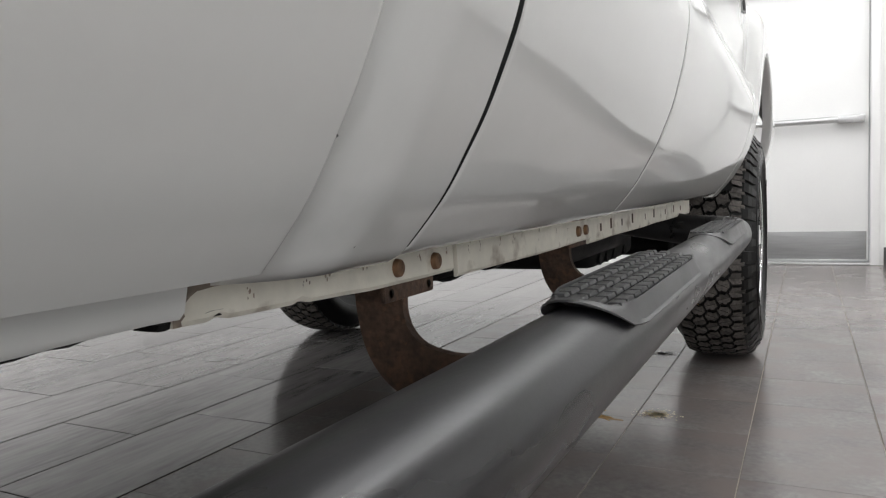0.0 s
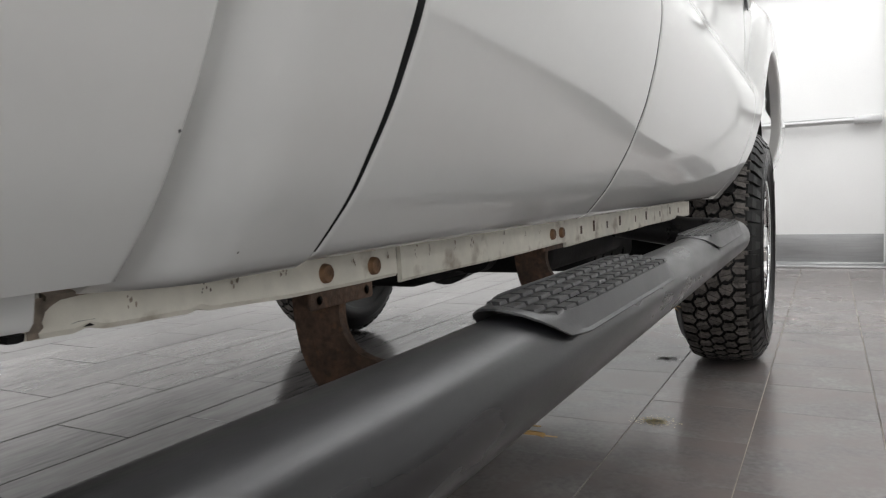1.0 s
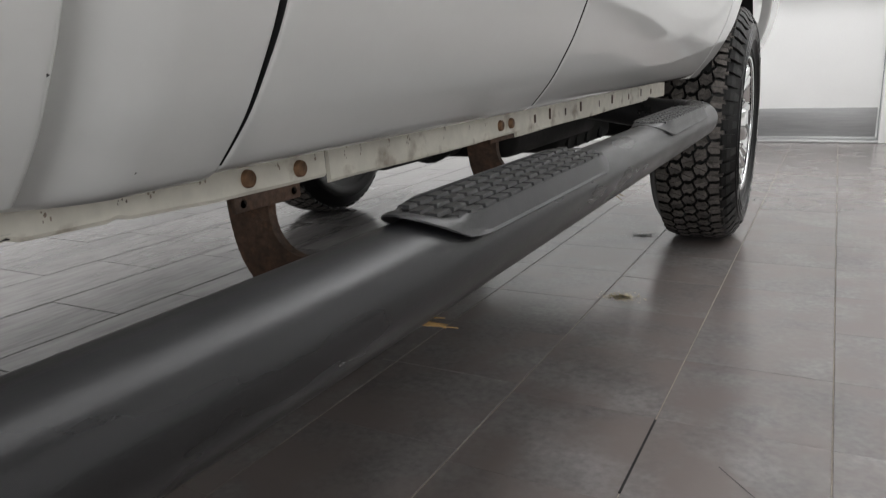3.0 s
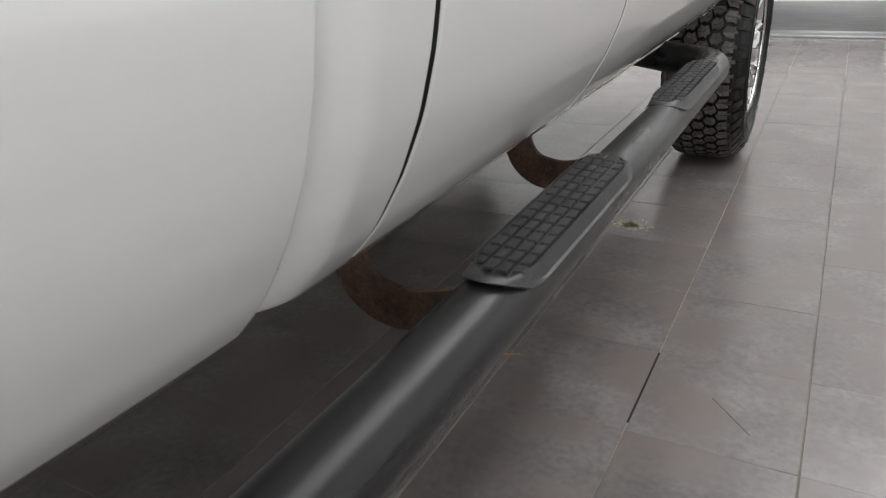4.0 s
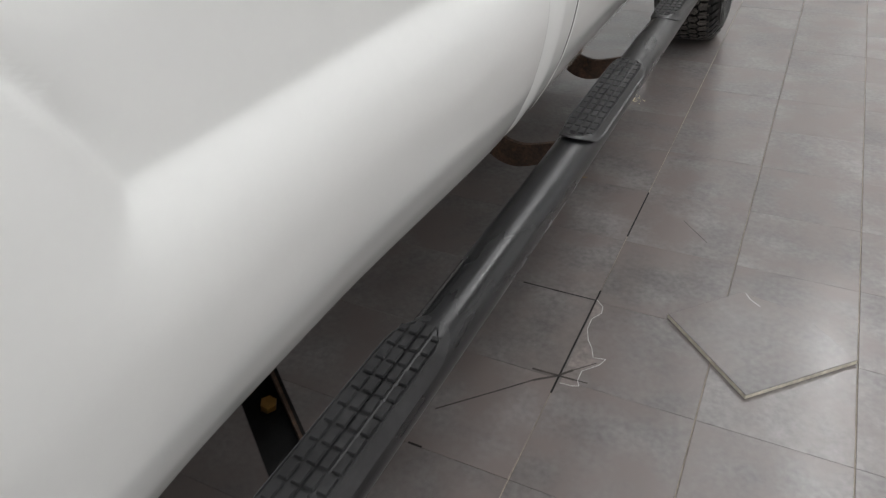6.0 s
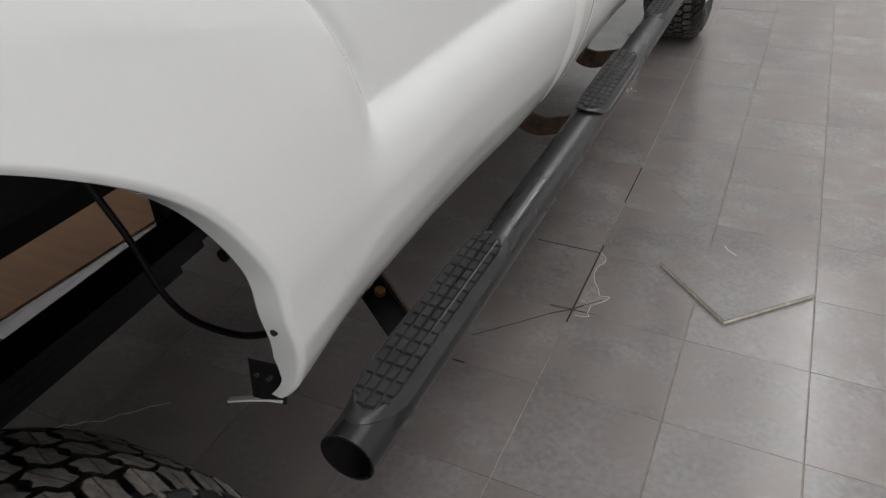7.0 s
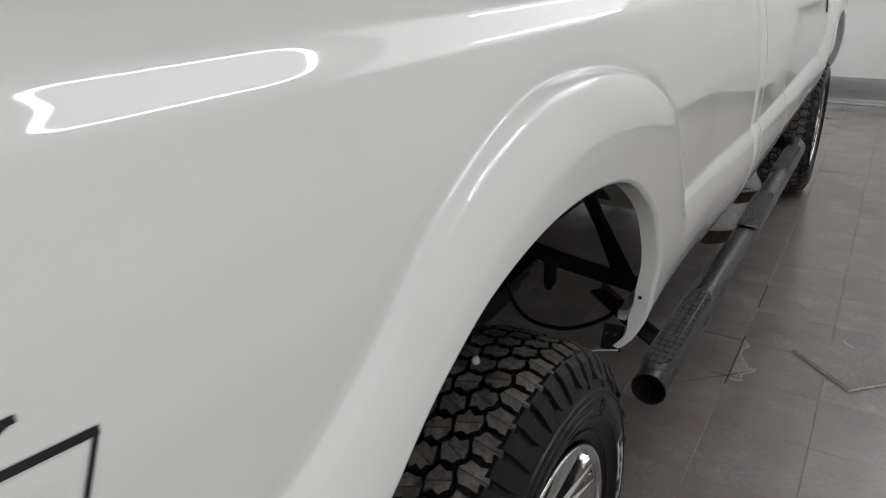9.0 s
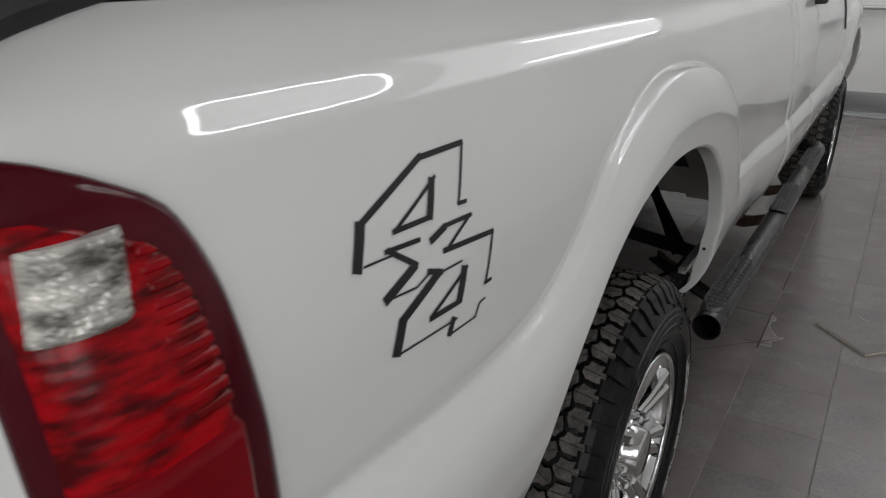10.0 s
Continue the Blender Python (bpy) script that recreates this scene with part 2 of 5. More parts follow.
def grid_mesh(name, rows, mat, parent=None, label=""):
    """A smooth sheet through rows of points."""
    nr, nc = len(rows), len(rows[0])
    verts = [tuple(p) for r in rows for p in r]
    faces = [(i * nc + j, i * nc + j + 1, (i + 1) * nc + j + 1, (i + 1) * nc + j) for i in range(nr - 1) for j in range(nc - 1)]
    me = bpy.data.meshes.new(name)
    me.from_pydata(verts, [], faces)
    me.polygons.foreach_set("use_smooth", [True] * len(faces))
    me.materials.append(mat)
    me.update()
    ob = new(name, me)
    ob.parent = parent
    if label:
        tagged(ob, label)
    return ob


def stuff(name, verts, faces, mat, parent=None, label=""):
    me = bpy.data.meshes.new(name)
    me.from_pydata(verts, [], faces)
    me.materials.append(mat)
    ob = new(name, me)
    ob.parent = parent
    return tagged(ob, label, kind="stuff")


# ---- the room ----
X0, X1, Y0, Y1 = -6.0, 4.2, -9.5, 5.1
floor = solid_box("floor", GROUT, (X0, X1, Y0, Y1 + 0.2, -0.12, -0.0018), None, "", 0)
tagged(floor, "dull grey stone-look square tiles with thin grout", "floor", kind="structure")
tagged(solid_box("grout", DARK_GROUT, (X0, -0.156, Y0, Y1 - 0.12, -0.0018, -0.0010), floor, "", 0), "dirty black grout between the long tiles")
DOOR_X0, DOOR_X1, DOOR_TOP = 0.72, 1.635, 2.08
bm = bmesh.new()
box(bm, X0 - 0.15, DOOR_X0 - 0.06, Y1 - 0.12, Y1 + 0.1, -0.1, CEILING)
box(bm, DOOR_X1 + 0.06, X1 + 0.15, Y1 - 0.12, Y1 + 0.1, -0.1, CEILING)
box(bm, DOOR_X0 - 0.06, DOOR_X1 + 0.06, Y1 - 0.12, Y1 + 0.1, DOOR_TOP + 0.06, CEILING)
tagged(finish(bm, "wall_north", WALL, smooth=False), "smooth white painted wall round the exit door", "wall", kind="structure")
for name, dims in (("wall_west", (X0 - 0.15, X0, Y0, Y1 - 0.12, -0.1, CEILING)),
                   ("wall_south", (X0 - 0.15, X1 + 0.15, Y0 - 0.15, Y0, -0.1, CEILING))):
    tagged(solid_box(name, WALL, dims, bevel=0), "smooth white painted showroom wall", "wall", kind="structure")
# east wall: three unseen windows added far behind the truck to light its lower flank
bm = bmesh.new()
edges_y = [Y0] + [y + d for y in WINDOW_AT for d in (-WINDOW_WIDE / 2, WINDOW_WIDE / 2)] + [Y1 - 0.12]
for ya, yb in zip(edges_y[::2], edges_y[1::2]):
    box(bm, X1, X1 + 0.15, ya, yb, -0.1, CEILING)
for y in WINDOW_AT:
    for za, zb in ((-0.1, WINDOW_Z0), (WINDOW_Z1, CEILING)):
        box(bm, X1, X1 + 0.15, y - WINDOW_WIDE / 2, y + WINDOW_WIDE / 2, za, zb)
tagged(finish(bm, "wall_east", WALL, smooth=False), "smooth white painted showroom wall with three added windows", "wall", kind="structure")
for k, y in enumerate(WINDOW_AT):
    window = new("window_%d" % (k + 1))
    tagged(window, "added white framed square window with an area lamp in its opening", "window", kind="structure")
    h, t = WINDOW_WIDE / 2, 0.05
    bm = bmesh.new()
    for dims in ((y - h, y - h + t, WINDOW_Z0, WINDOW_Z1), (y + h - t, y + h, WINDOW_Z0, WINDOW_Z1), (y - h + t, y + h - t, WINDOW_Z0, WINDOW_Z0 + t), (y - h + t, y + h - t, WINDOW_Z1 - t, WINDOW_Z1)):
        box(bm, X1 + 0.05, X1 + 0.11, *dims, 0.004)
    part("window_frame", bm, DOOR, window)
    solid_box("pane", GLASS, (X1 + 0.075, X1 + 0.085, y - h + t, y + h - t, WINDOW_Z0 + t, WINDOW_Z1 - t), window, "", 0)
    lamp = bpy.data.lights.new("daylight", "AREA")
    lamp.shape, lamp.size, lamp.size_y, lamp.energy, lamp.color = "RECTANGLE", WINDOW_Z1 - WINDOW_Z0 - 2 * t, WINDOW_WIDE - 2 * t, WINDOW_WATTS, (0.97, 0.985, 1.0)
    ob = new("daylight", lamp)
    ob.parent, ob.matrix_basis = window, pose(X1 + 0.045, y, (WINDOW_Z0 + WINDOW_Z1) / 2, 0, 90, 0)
tagged(solid_box("ceiling", CEIL, (X0 - 0.15, X1 + 0.15, Y0 - 0.15, Y1 + 0.1, CEILING, CEILING + 0.1), bevel=0), "plain white ceiling", "ceiling", kind="structure")
tagged(solid_box("baseboard", SKIRT, (DOOR_X1 + 0.085, X1, Y1 - 0.135, Y1 - 0.12, 0.0, 0.13), bevel=0.003), "dark charcoal skirting board along the wall", "baseboard", kind="structure")
tagged(solid_box("baseboard_west", SKIRT, (X0, X0 + 0.015, Y0, Y1 - 0.12, 0.0, 0.13), bevel=0.003), "dark charcoal skirting board along the wall", "baseboard", kind="structure")
tagged(solid_box("baseboard_east", SKIRT, (X1 - 0.015, X1, Y0, Y1 - 0.135, 0.0, 0.13), bevel=0.003), "dark charcoal skirting board along the wall", "baseboard", kind="structure")

door = new("door_1")
tagged(door, "white steel exit door with push bar and kick plate", "door", kind="structure")
bm = bmesh.new()
for dims in ((DOOR_X0 - 0.06, DOOR_X0, Y1 - 0.15, Y1 + 0.05, 0, DOOR_TOP + 0.06), (DOOR_X1, DOOR_X1 + 0.06, Y1 - 0.15, Y1 + 0.05, 0, DOOR_TOP + 0.06),
             (DOOR_X0, DOOR_X1, Y1 - 0.15, Y1 + 0.05, DOOR_TOP, DOOR_TOP + 0.06)):
    box(bm, *dims, 0.006)
part("door_frame", bm, DOOR, door)
solid_box("leaf", DOOR, (DOOR_X0 + 0.004, DOOR_X1 - 0.006, Y1 - 0.045, Y1, 0.028, DOOR_TOP - 0.004), door, "", 0.003)
kick = solid_box("kick_plate", STEEL, (DOOR_X0 + 0.02, DOOR_X1 - 0.018, Y1 - 0.0485, Y1 - 0.045, 0.035, 0.243), door, "brushed stainless kick plate", 0.001)
solid_box("threshold", ALU, (DOOR_X0, DOOR_X1, Y1 - 0.16, Y1 + 0.03, 0.0, 0.018), door, "aluminium threshold strip", 0.005)
solid_box("door_sweep", ALU, (DOOR_X0 + 0.01, DOOR_X1 - 0.01, Y1 - 0.056, Y1 - 0.046, 0.020, 0.034), door, "", 0.002)
bm = bmesh.new()
rod(bm, (DOOR_X0 + 0.10, Y1 - 0.115, 1.065), (DOOR_X1 - 0.20, Y1 - 0.115, 1.065), 0.024, n=20)
push = part("push_bar", bm, ALU, door, "grey aluminium push bar")
solid_box("latch_housing", ALU, (DOOR_X1 - 0.21, DOOR_X1 - 0.035, Y1 - 0.14, Y1 - 0.05, 1.037, 1.093), push, "", 0.008)
solid_box("end_bracket", ALU, (DOOR_X0 + 0.06, DOOR_X0 + 0.11, Y1 - 0.135, Y1 - 0.05, 1.04, 1.09), push, "", 0.006)
bm = bmesh.new()
for sx in (0.08, 0.45, 0.83):
    for sz in (0.05, 0.228):
        rod(bm, (DOOR_X0 + sx, Y1 - 0.0475, sz), (DOOR_X0 + sx, Y1 - 0.0505, sz), 0.005, n=10)
part("screw", bm, STEEL, kick)

fixture = new("ceiling_light")
tagged(fixture, "white rectangular ceiling light with a glowing border", "ceiling light", "lights under the ceiling")
bm = bmesh.new()
box(bm, -LIGHT_WIDE / 2 - 0.02, LIGHT_WIDE / 2 + 0.02, -LIGHT_LONG / 2 - 0.02, LIGHT_LONG / 2 + 0.02, -0.05, 0.0, 0.008)
part("housing", bm, DOOR, fixture)
bm = bmesh.new()
a, b = LIGHT_WIDE / 2, LIGHT_LONG / 2


def rounded(hx, hy, r, n=8):
    """Outline of a rectangle with round corners."""
    out = []
    for cx, cy, a0 in ((hx - r, hy - r, 0), (-hx + r, hy - r, 90), (-hx + r, -hy + r, 180), (hx - r, -hy + r, 270)):
        out += [(cx + r * math.cos(radians(a0 + 90 * k / n)), cy + r * math.sin(radians(a0 + 90 * k / n))) for k in range(n + 1)]
    return out


outer, inner = rounded(a, b, 0.27), rounded(a - TUBE, b - TUBE, 0.22)
va, vb = [bm.verts.new((x, y, -0.056)) for x, y in outer], [bm.verts.new((x, y, -0.056)) for x, y in inner]
for k in range(len(va)):
    q = (k + 1) % len(va)
    bm.faces.new((va[k], va[q], vb[q], vb[k]))
part("diffuser", bm, GLOW, fixture, "glowing white border")
bm = bmesh.new()
bm.faces.new([bm.verts.new((x * 0.995, y * 0.995, -0.055)) for x, y in inner])
part("panel", bm, PANEL_GLOW, fixture, "softly glowing white panel")
fixture.matrix_basis = pose(*LIGHT_AT[0], CEILING)
for lx, ly in LIGHT_AT[1:]:
    copy_thing(fixture, pose(lx, ly, CEILING))

broad = new("light_panel")
tagged(broad, "large softly glowing white ceiling light panel", "ceiling light", "lights under the ceiling")
bm = bmesh.new()
box(bm, -0.83, 0.83, -2.23, 2.23, -0.04, 0.0, 0.006)
part("housing", bm, DOOR, broad)
bm = bmesh.new()
bm.faces.new([bm.verts.new((sx * 0.80, sy * 2.2, -0.0445)) for sx, sy in ((-1, -1), (-1, 1), (1, 1), (1, -1))])
part("diffuser", bm, BROAD_GLOW, broad)
broad.matrix_basis = pose(2.0, 2.35, CEILING)

batten = new("tube_light")
tagged(batten, "long narrow white tube light under the ceiling", "ceiling light", "lights under the ceiling")
bm = bmesh.new()
box(bm, -0.06, 0.06, -1.65, 1.65, -0.05, 0.0, 0.006)
part("housing", bm, DOOR, batten)
bm = bmesh.new()
rod(bm, (0, -1.6, -0.075), (0, 1.6, -0.075), 0.022, n=16)
part("tube", bm, TUBE_GLOW, batten, "glowing white tube")
batten.matrix_basis = pose(*TUBE_AT, CEILING)

bay = new("bay_light")
tagged(bay, "long bright white ceiling light panel over the parking bay", "ceiling light", "lights under the ceiling")
bm = bmesh.new()
box(bm, -0.33, 0.33, -1.63, 1.63, -0.06, 0.0, 0.006)
part("housing", bm, DOOR, bay)
bm = bmesh.new()
bm.faces.new([bm.verts.new((sx * 0.30, sy * 1.6, -0.0645)) for sx, sy in ((-1, -1), (-1, 1), (1, 1), (1, -1))])
part("diffuser", bm, HIGH_GLOW, bay)
bay.matrix_basis = pose(*OVER_AT[0], CEILING)
for lx, ly in OVER_AT[1:]:
    copy_thing(bay, pose(lx, ly, CEILING))

# ---- the pickup truck: the shape of its flank ----
CX = 0.045
REAR_HUB, FRONT_HUB, HUB_Z = -2.13, 1.84, 0.4165
BED_FRONT, BED_REAR, BED_TOP = -0.782, -3.42, 1.455
GAP_REAR, GAP_FRONT, GAP_FENDER = -0.643, -0.072, 1.16


def table(z, pairs):
    zs, xs = zip(*pairs)
    fine = np.linspace(zs[0] - 0.05, zs[-1] + 0.05, 1200)
    v = np.interp(fine, zs, xs)
    k = np.exp(-0.5 * (np.arange(-40, 41) / 11.0) ** 2)
    v = np.convolve(np.pad(v, 40, "edge"), k / k.sum(), "valid")
    return np.interp(z, fine, v)


UPPER = [(0.55, 1.055), (0.95, 1.0515), (1.05, 1.0535), (1.15, 1.0495), (1.25, 1.0335), (1.350, 1.007), (1.354, 1.0045), (1.386, 0.976), (1.392, 0.973), (1.46, 0.966), (1.6, 0.95)]
LOWER = [(0.55, 0.925), (0.60, 0.952), (0.625, 0.976), (0.65, 0.998), (0.70, 1.028), (0.75, 1.050), (0.80, 1.064), (0.85, 1.073), (0.90, 1.077), (1.0, 1.080), (1.4, 1.078)]


def arc(cy, cz, r, a0, a1, n):
    return [(cy + r * math.cos(radians(a0 + (a1 - a0) * k / n)), cz + r * math.sin(radians(a0 + (a1 - a0) * k / n))) for k in range(n + 1)]


def soft_curve(pts, n):
    """A smooth curve through pts, as n + 1 points evenly spread."""
    p = np.array(pts, float)
    out = []
    for i in range(len(p) - 1):
        a, b, c, d = p[max(i - 1, 0)], p[i], p[i + 1], p[min(i + 2, len(p) - 1)]
        for t in np.linspace(0, 1, 20, endpoint=False):
            out.append(0.5 * (2 * b + (c - a) * t + (2 * a - 5 * b + 4 * c - d) * t * t + (3 * b - a - 3 * c + d) * t ** 3))
    out.append(p[-1])
    out = np.array(out)
    s = np.concatenate([[0], np.cumsum(np.hypot(*np.diff(out, axis=0).T))])
    q = np.linspace(0, s[-1], n + 1)
    return np.stack([np.interp(q, s, out[:, 0]), np.interp(q, s, out[:, 1])], 1)


# wheel openings and the groove that runs along the flank and over the flares, as (y, z)
REAR_OPENING = soft_curve([(-1.634, 0.610), (-1.652, 0.70), (-1.682, 0.80), (-1.704, 0.88), (-1.765, 0.98), (-1.85, 1.053), (-1.955, 1.108), (-2.10, 1.137), (-2.26, 1.14),
                           (-2.40, 1.115), (-2.50, 1.07), (-2.60, 1.0), (-2.70, 0.91), (-2.77, 0.80), (-2.80, 0.70), (-2.81, 0.610)], 260)
FRONT_OPENING = soft_curve([(1.285, 0.606), (1.30, 0.66), (1.335, 0.76)] + arc(FRONT_HUB, 0.52, 0.575, 150, 20, 10) + [(2.40, 0.606)], 160)
GROOVE = np.concatenate([[(3.2, 1.0), (2.56, 0.97)], arc(FRONT_HUB, 0.55, 0.72, 35, 146, 24), [(1.16, 0.945), (-1.40, 0.95)],
                         soft_curve([(-1.480, 0.952), (-1.515, 1.02), (-1.563, 1.085), (-1.622, 1.152), (-1.695, 1.206), (-1.805, 1.252), (-1.93, 1.281), (-2.07, 1.293),
                                     (-2.20, 1.288), (-2.33, 1.257), (-2.44, 1.211), (-2.53, 1.155), (-2.61, 1.095), (-2.70, 1.045), (-2.81, 1.017), (-2.96, 1.010), (-3.2, 1.020)], 90), [(-3.6, 1.03)]])


def distance(y, z, line):
    best = np.full(np.shape(y), 9.0)
    for (ay, az), (by, bz) in zip(line[:-1], line[1:]):
        ly, lz = by - ay, bz - az
        t = np.clip(((y - ay) * ly + (z - az) * lz) / (ly * ly + lz * lz + 1e-12), 0, 1)
        best = np.minimum(best, np.hypot(y - ay - t * ly, z - az - t * lz))
    return best


GROOVE_Y, GROOVE_Z = GROOVE[::-1, 0], GROOVE[::-1, 1]


# the flare's swell from its edge inwards: a tight shoulder and a long gentle face
SWELL_AT = np.linspace(-0.001, 0.115, 233)
SWELL = np.cumsum(np.interp(SWELL_AT, [-0.001, 0.001, 0.007, 0.011, 0.115], [0.0, 1.0, 0.92, 0.29, 0.0]))
SWELL = SWELL / SWELL[-1]


def tuck(y):
    """How far the bed's rear corner has drawn in ahead of its round edge."""
    return 0.012 * np.clip((-2.95 - np.asarray(y, float)) / 0.35, 0, 1.1) ** 2


def flank(y, z, opening=None):
    """How far out the truck's right flank stands at y along it and z up."""
    y, z = np.asarray(y, float), np.asarray(z, float)
    up = table(z, UPPER) - 0.024 * np.clip((-1.8 - y) / 1.25, 0, 1) ** 1.5 - 0.012 * np.clip(y / 2.0, 0, 1) - tuck(y)
    low = table(z, LOWER)
    low = low - 0.010 * np.clip((-2.6 - y) / 0.7, 0, 1) - tuck(y)
    w = np.clip((y + 1.25) / 0.5, 0, 1)
    low = low + 0.018 * w * w * (3 - 2 * w)
    up = up + 0.018 * w * w * (3 - 2 * w)
    low = low + 0.024 * np.exp(-((y + 1.67) / 0.13) ** 2) * np.clip((0.80 - z) / 0.18, 0, 1)
    inside = z < np.interp(y, GROOVE_Y, GROOVE_Z)
    d = np.where(inside, distance(y, z, GROOVE), 0.0)
    over = np.clip((-1.42 - y) / 0.10, 0, 1) * np.clip((z - 0.96) / 0.09, 0, 1)
    t = np.clip(d / 0.13, 0, 1)
    s = 1 - (1 - t) ** 2.7
    run = distance(y, z, GROOVE) * np.where(inside, 1, -1)
    flare = np.interp(run, SWELL_AT, SWELL)
    s = s + (flare - s) * over
    x = up + (low - up) * s
    edge = np.clip((-1.40 - y) / 0.05, 0, 1) * np.clip((z - 0.955) / 0.05, 0, 1)
    x = x - 0.0036 * edge * np.where(run < 0, np.exp(-(run / 0.015) ** 2), np.exp(-(run / 0.003) ** 2))
    if opening is not None:
        e = np.clip(distance(y, z, opening) / 0.006, 0, 1)
        x = x - 0.004 * (1 - e) ** 2
    c = np.clip((BED_REAR + 0.11 - y) / 0.11, 0, 1)
    return x - 0.11 * (1 - np.sqrt(np.clip(1 - c * c, 0, 1)))


def sided(name, y, z, x, mat, parent, label, right=True):
    """A skin over a grid of y and z; the left side mirrors the right."""
    if not right:
        x = 2 * CX - x
    rows = np.stack([x, y, z], 2)
    if right:
        rows = rows[:, ::-1]
    return grid_mesh(name, rows, mat, parent, label)


def edges_in(x, q, width, depth):
    """Rolls a skin's edge inwards: q is the distance from the edge."""
    return x - depth * (1 - np.sqrt(np.clip(1 - (1 - np.clip(q / width, 0, 1)) ** 2, 0, 1)))


def lean(y, z):
    """The rear door's rear seam swings forward above the crease, and the seam between the doors leans back."""
    y, z = np.asarray(y, float), np.asarray(z, float)
    s = np.clip((z - 0.88) / 0.20, 0, 1)
    rear = 0.026 * s * s * (3 - 2 * s) * np.exp(-((y - GAP_REAR) / 0.10) ** 2)
    front = -0.032 * np.clip((z - 0.62) / 0.33, 0, 1) * np.exp(-((y - GAP_FRONT) / 0.16) ** 2)
    near = (y - GAP_REAR) / 0.03
    s = np.clip((z - 0.85) / 0.11, 0, 1)
    rear = rear + 0.017 * s * s * (3 - 2 * s) * np.exp(-((y - BED_FRONT) / 0.06) ** 2)
    pinch = -0.0036 * np.sign(near) * (1 - np.clip((z - 0.612) / 0.13, 0, 1)) * np.exp(-near * near)
    return y + rear + front + pinch


def sheet(name, y0, y1, z0, z1, parent, label, right=True, ny=60, nz=150, roll=(0.004, 0.004), hem=0.012):
    """A body panel between two upright seams, with rolled edges and folded-in hems."""
    ys = np.concatenate([[y0, y0], y0 + (y1 - y0) * np.linspace(0, 1, ny) ** 1.0, [y1, y1]])
    fine = np.sort(np.concatenate([ys, y0 + np.array([0.001, 0.002, 0.0035, 0.005, 0.008, 0.014, 0.022, 0.034]), y1 - np.array([0.001, 0.002, 0.0035, 0.005, 0.008])]))
    zs = np.concatenate([[z0], np.linspace(z0, z1, nz)])
    yy, zz = np.meshgrid(fine, zs)
    ly = lean(yy, zz)
    x = flank(ly, zz)
    if roll[0] > 0.01:
        x = x - 0.6 * roll[0] * (1 - np.clip((yy - y0) / roll[0], 0, 1)) ** 2
    else:
        x = edges_in(x, yy - y0, roll[0], roll[0])
    x = edges_in(x, y1 - yy, roll[1], roll[1])
    x = edges_in(x, zz - z0, 0.006, 0.006)
    x[:, 0] -= hem
    x[:, -1] -= hem
    x[0, :] -= 0.05
    return sided(name, ly, zz, x, PAINT, parent, label, right)


def arch_panel(name, opening, centre, y_lo, y_hi, z_bottom, z_top, parent, label, right=True, na=420, nr=210, front_roll=0.007):
    """A body panel round a wheel opening, spun out from it to its straight outer edges."""
    ang = np.unwrap(np.arctan2(opening[:, 1] - centre[1], opening[:, 0] - centre[0]))
    rad = np.hypot(opening[:, 1] - centre[1], opening[:, 0] - centre[0])
    order = np.argsort(ang)
    ang, rad = ang[order], rad[order]
    th = np.linspace(ang[0], ang[-1], na)
    corners = [math.atan2(z_top - centre[1], y_hi - centre[0]), math.atan2(z_top - centre[1], y_lo - centre[0])]
    for c in corners:
        th[np.argmin(abs(th - c))] = c
    inner = np.interp(th, ang, rad)
    cs, sn = np.cos(th), np.sin(th)
    reach = np.minimum(np.where(cs > 1e-6, (y_hi - centre[0]) / np.maximum(cs, 1e-6), np.where(cs < -1e-6, (y_lo - centre[0]) / np.minimum(cs, -1e-6), 99)),
                       np.where(sn > 1e-6, (z_top - centre[1]) / np.maximum(sn, 1e-6), 99))
    f = np.concatenate([np.linspace(0, 1, nr) ** 1.25, [0.9995, 0.999, 0.998, 0.996, 0.993, 0.99]])
    f.sort()
    r = inner[None, :] + (reach - inner)[None, :] * f[:, None]
    yy, zz = centre[0] + r * cs[None, :], centre[1] + r * sn[None, :]
    if y_hi < 0:
        s = np.clip((yy + 1.62) / 0.35, 0, 1)
        zz = zz + 0.005 * s * s * (3 - 2 * s) * (1 - np.clip((zz - z_bottom) / 0.12, 0, 1)) ** 2
    edge_off = y_hi - yy
    if y_hi < 0:
        yy = lean(yy, zz)
    x = flank(yy, zz, opening)
    x = edges_in(x, edge_off, front_roll, front_roll)
    # the turned-in flange round the opening and the folded outer edge
    fade = np.clip((zz[:1] - z_bottom) / 0.10, 0.55, 1)
    out_y, out_z, out_x = yy[-1:], zz[-1:], x[-1:] - 0.03
    lips = [(yy[:1] - a * cs[None, :], zz[:1] - a * sn[None, :], x[:1] - b * fade) for a, b in ((0.0035, 0.034), (0.003, 0.020), (0.0025, 0.006), (0.0018, 0.0022), (0.0006, 0.0006))]
    return sided(name, np.concatenate([p[0] for p in lips] + [yy, out_y]), np.concatenate([p[1] for p in lips] + [zz, out_z]), np.concatenate([p[2] for p in lips] + [x, out_x]), PAINT, parent, label, right)


truck = new("pickup_truck")
tagged(truck, "white crew-cab pickup truck with black tubular side step, parked on tiles", "pickup truck")

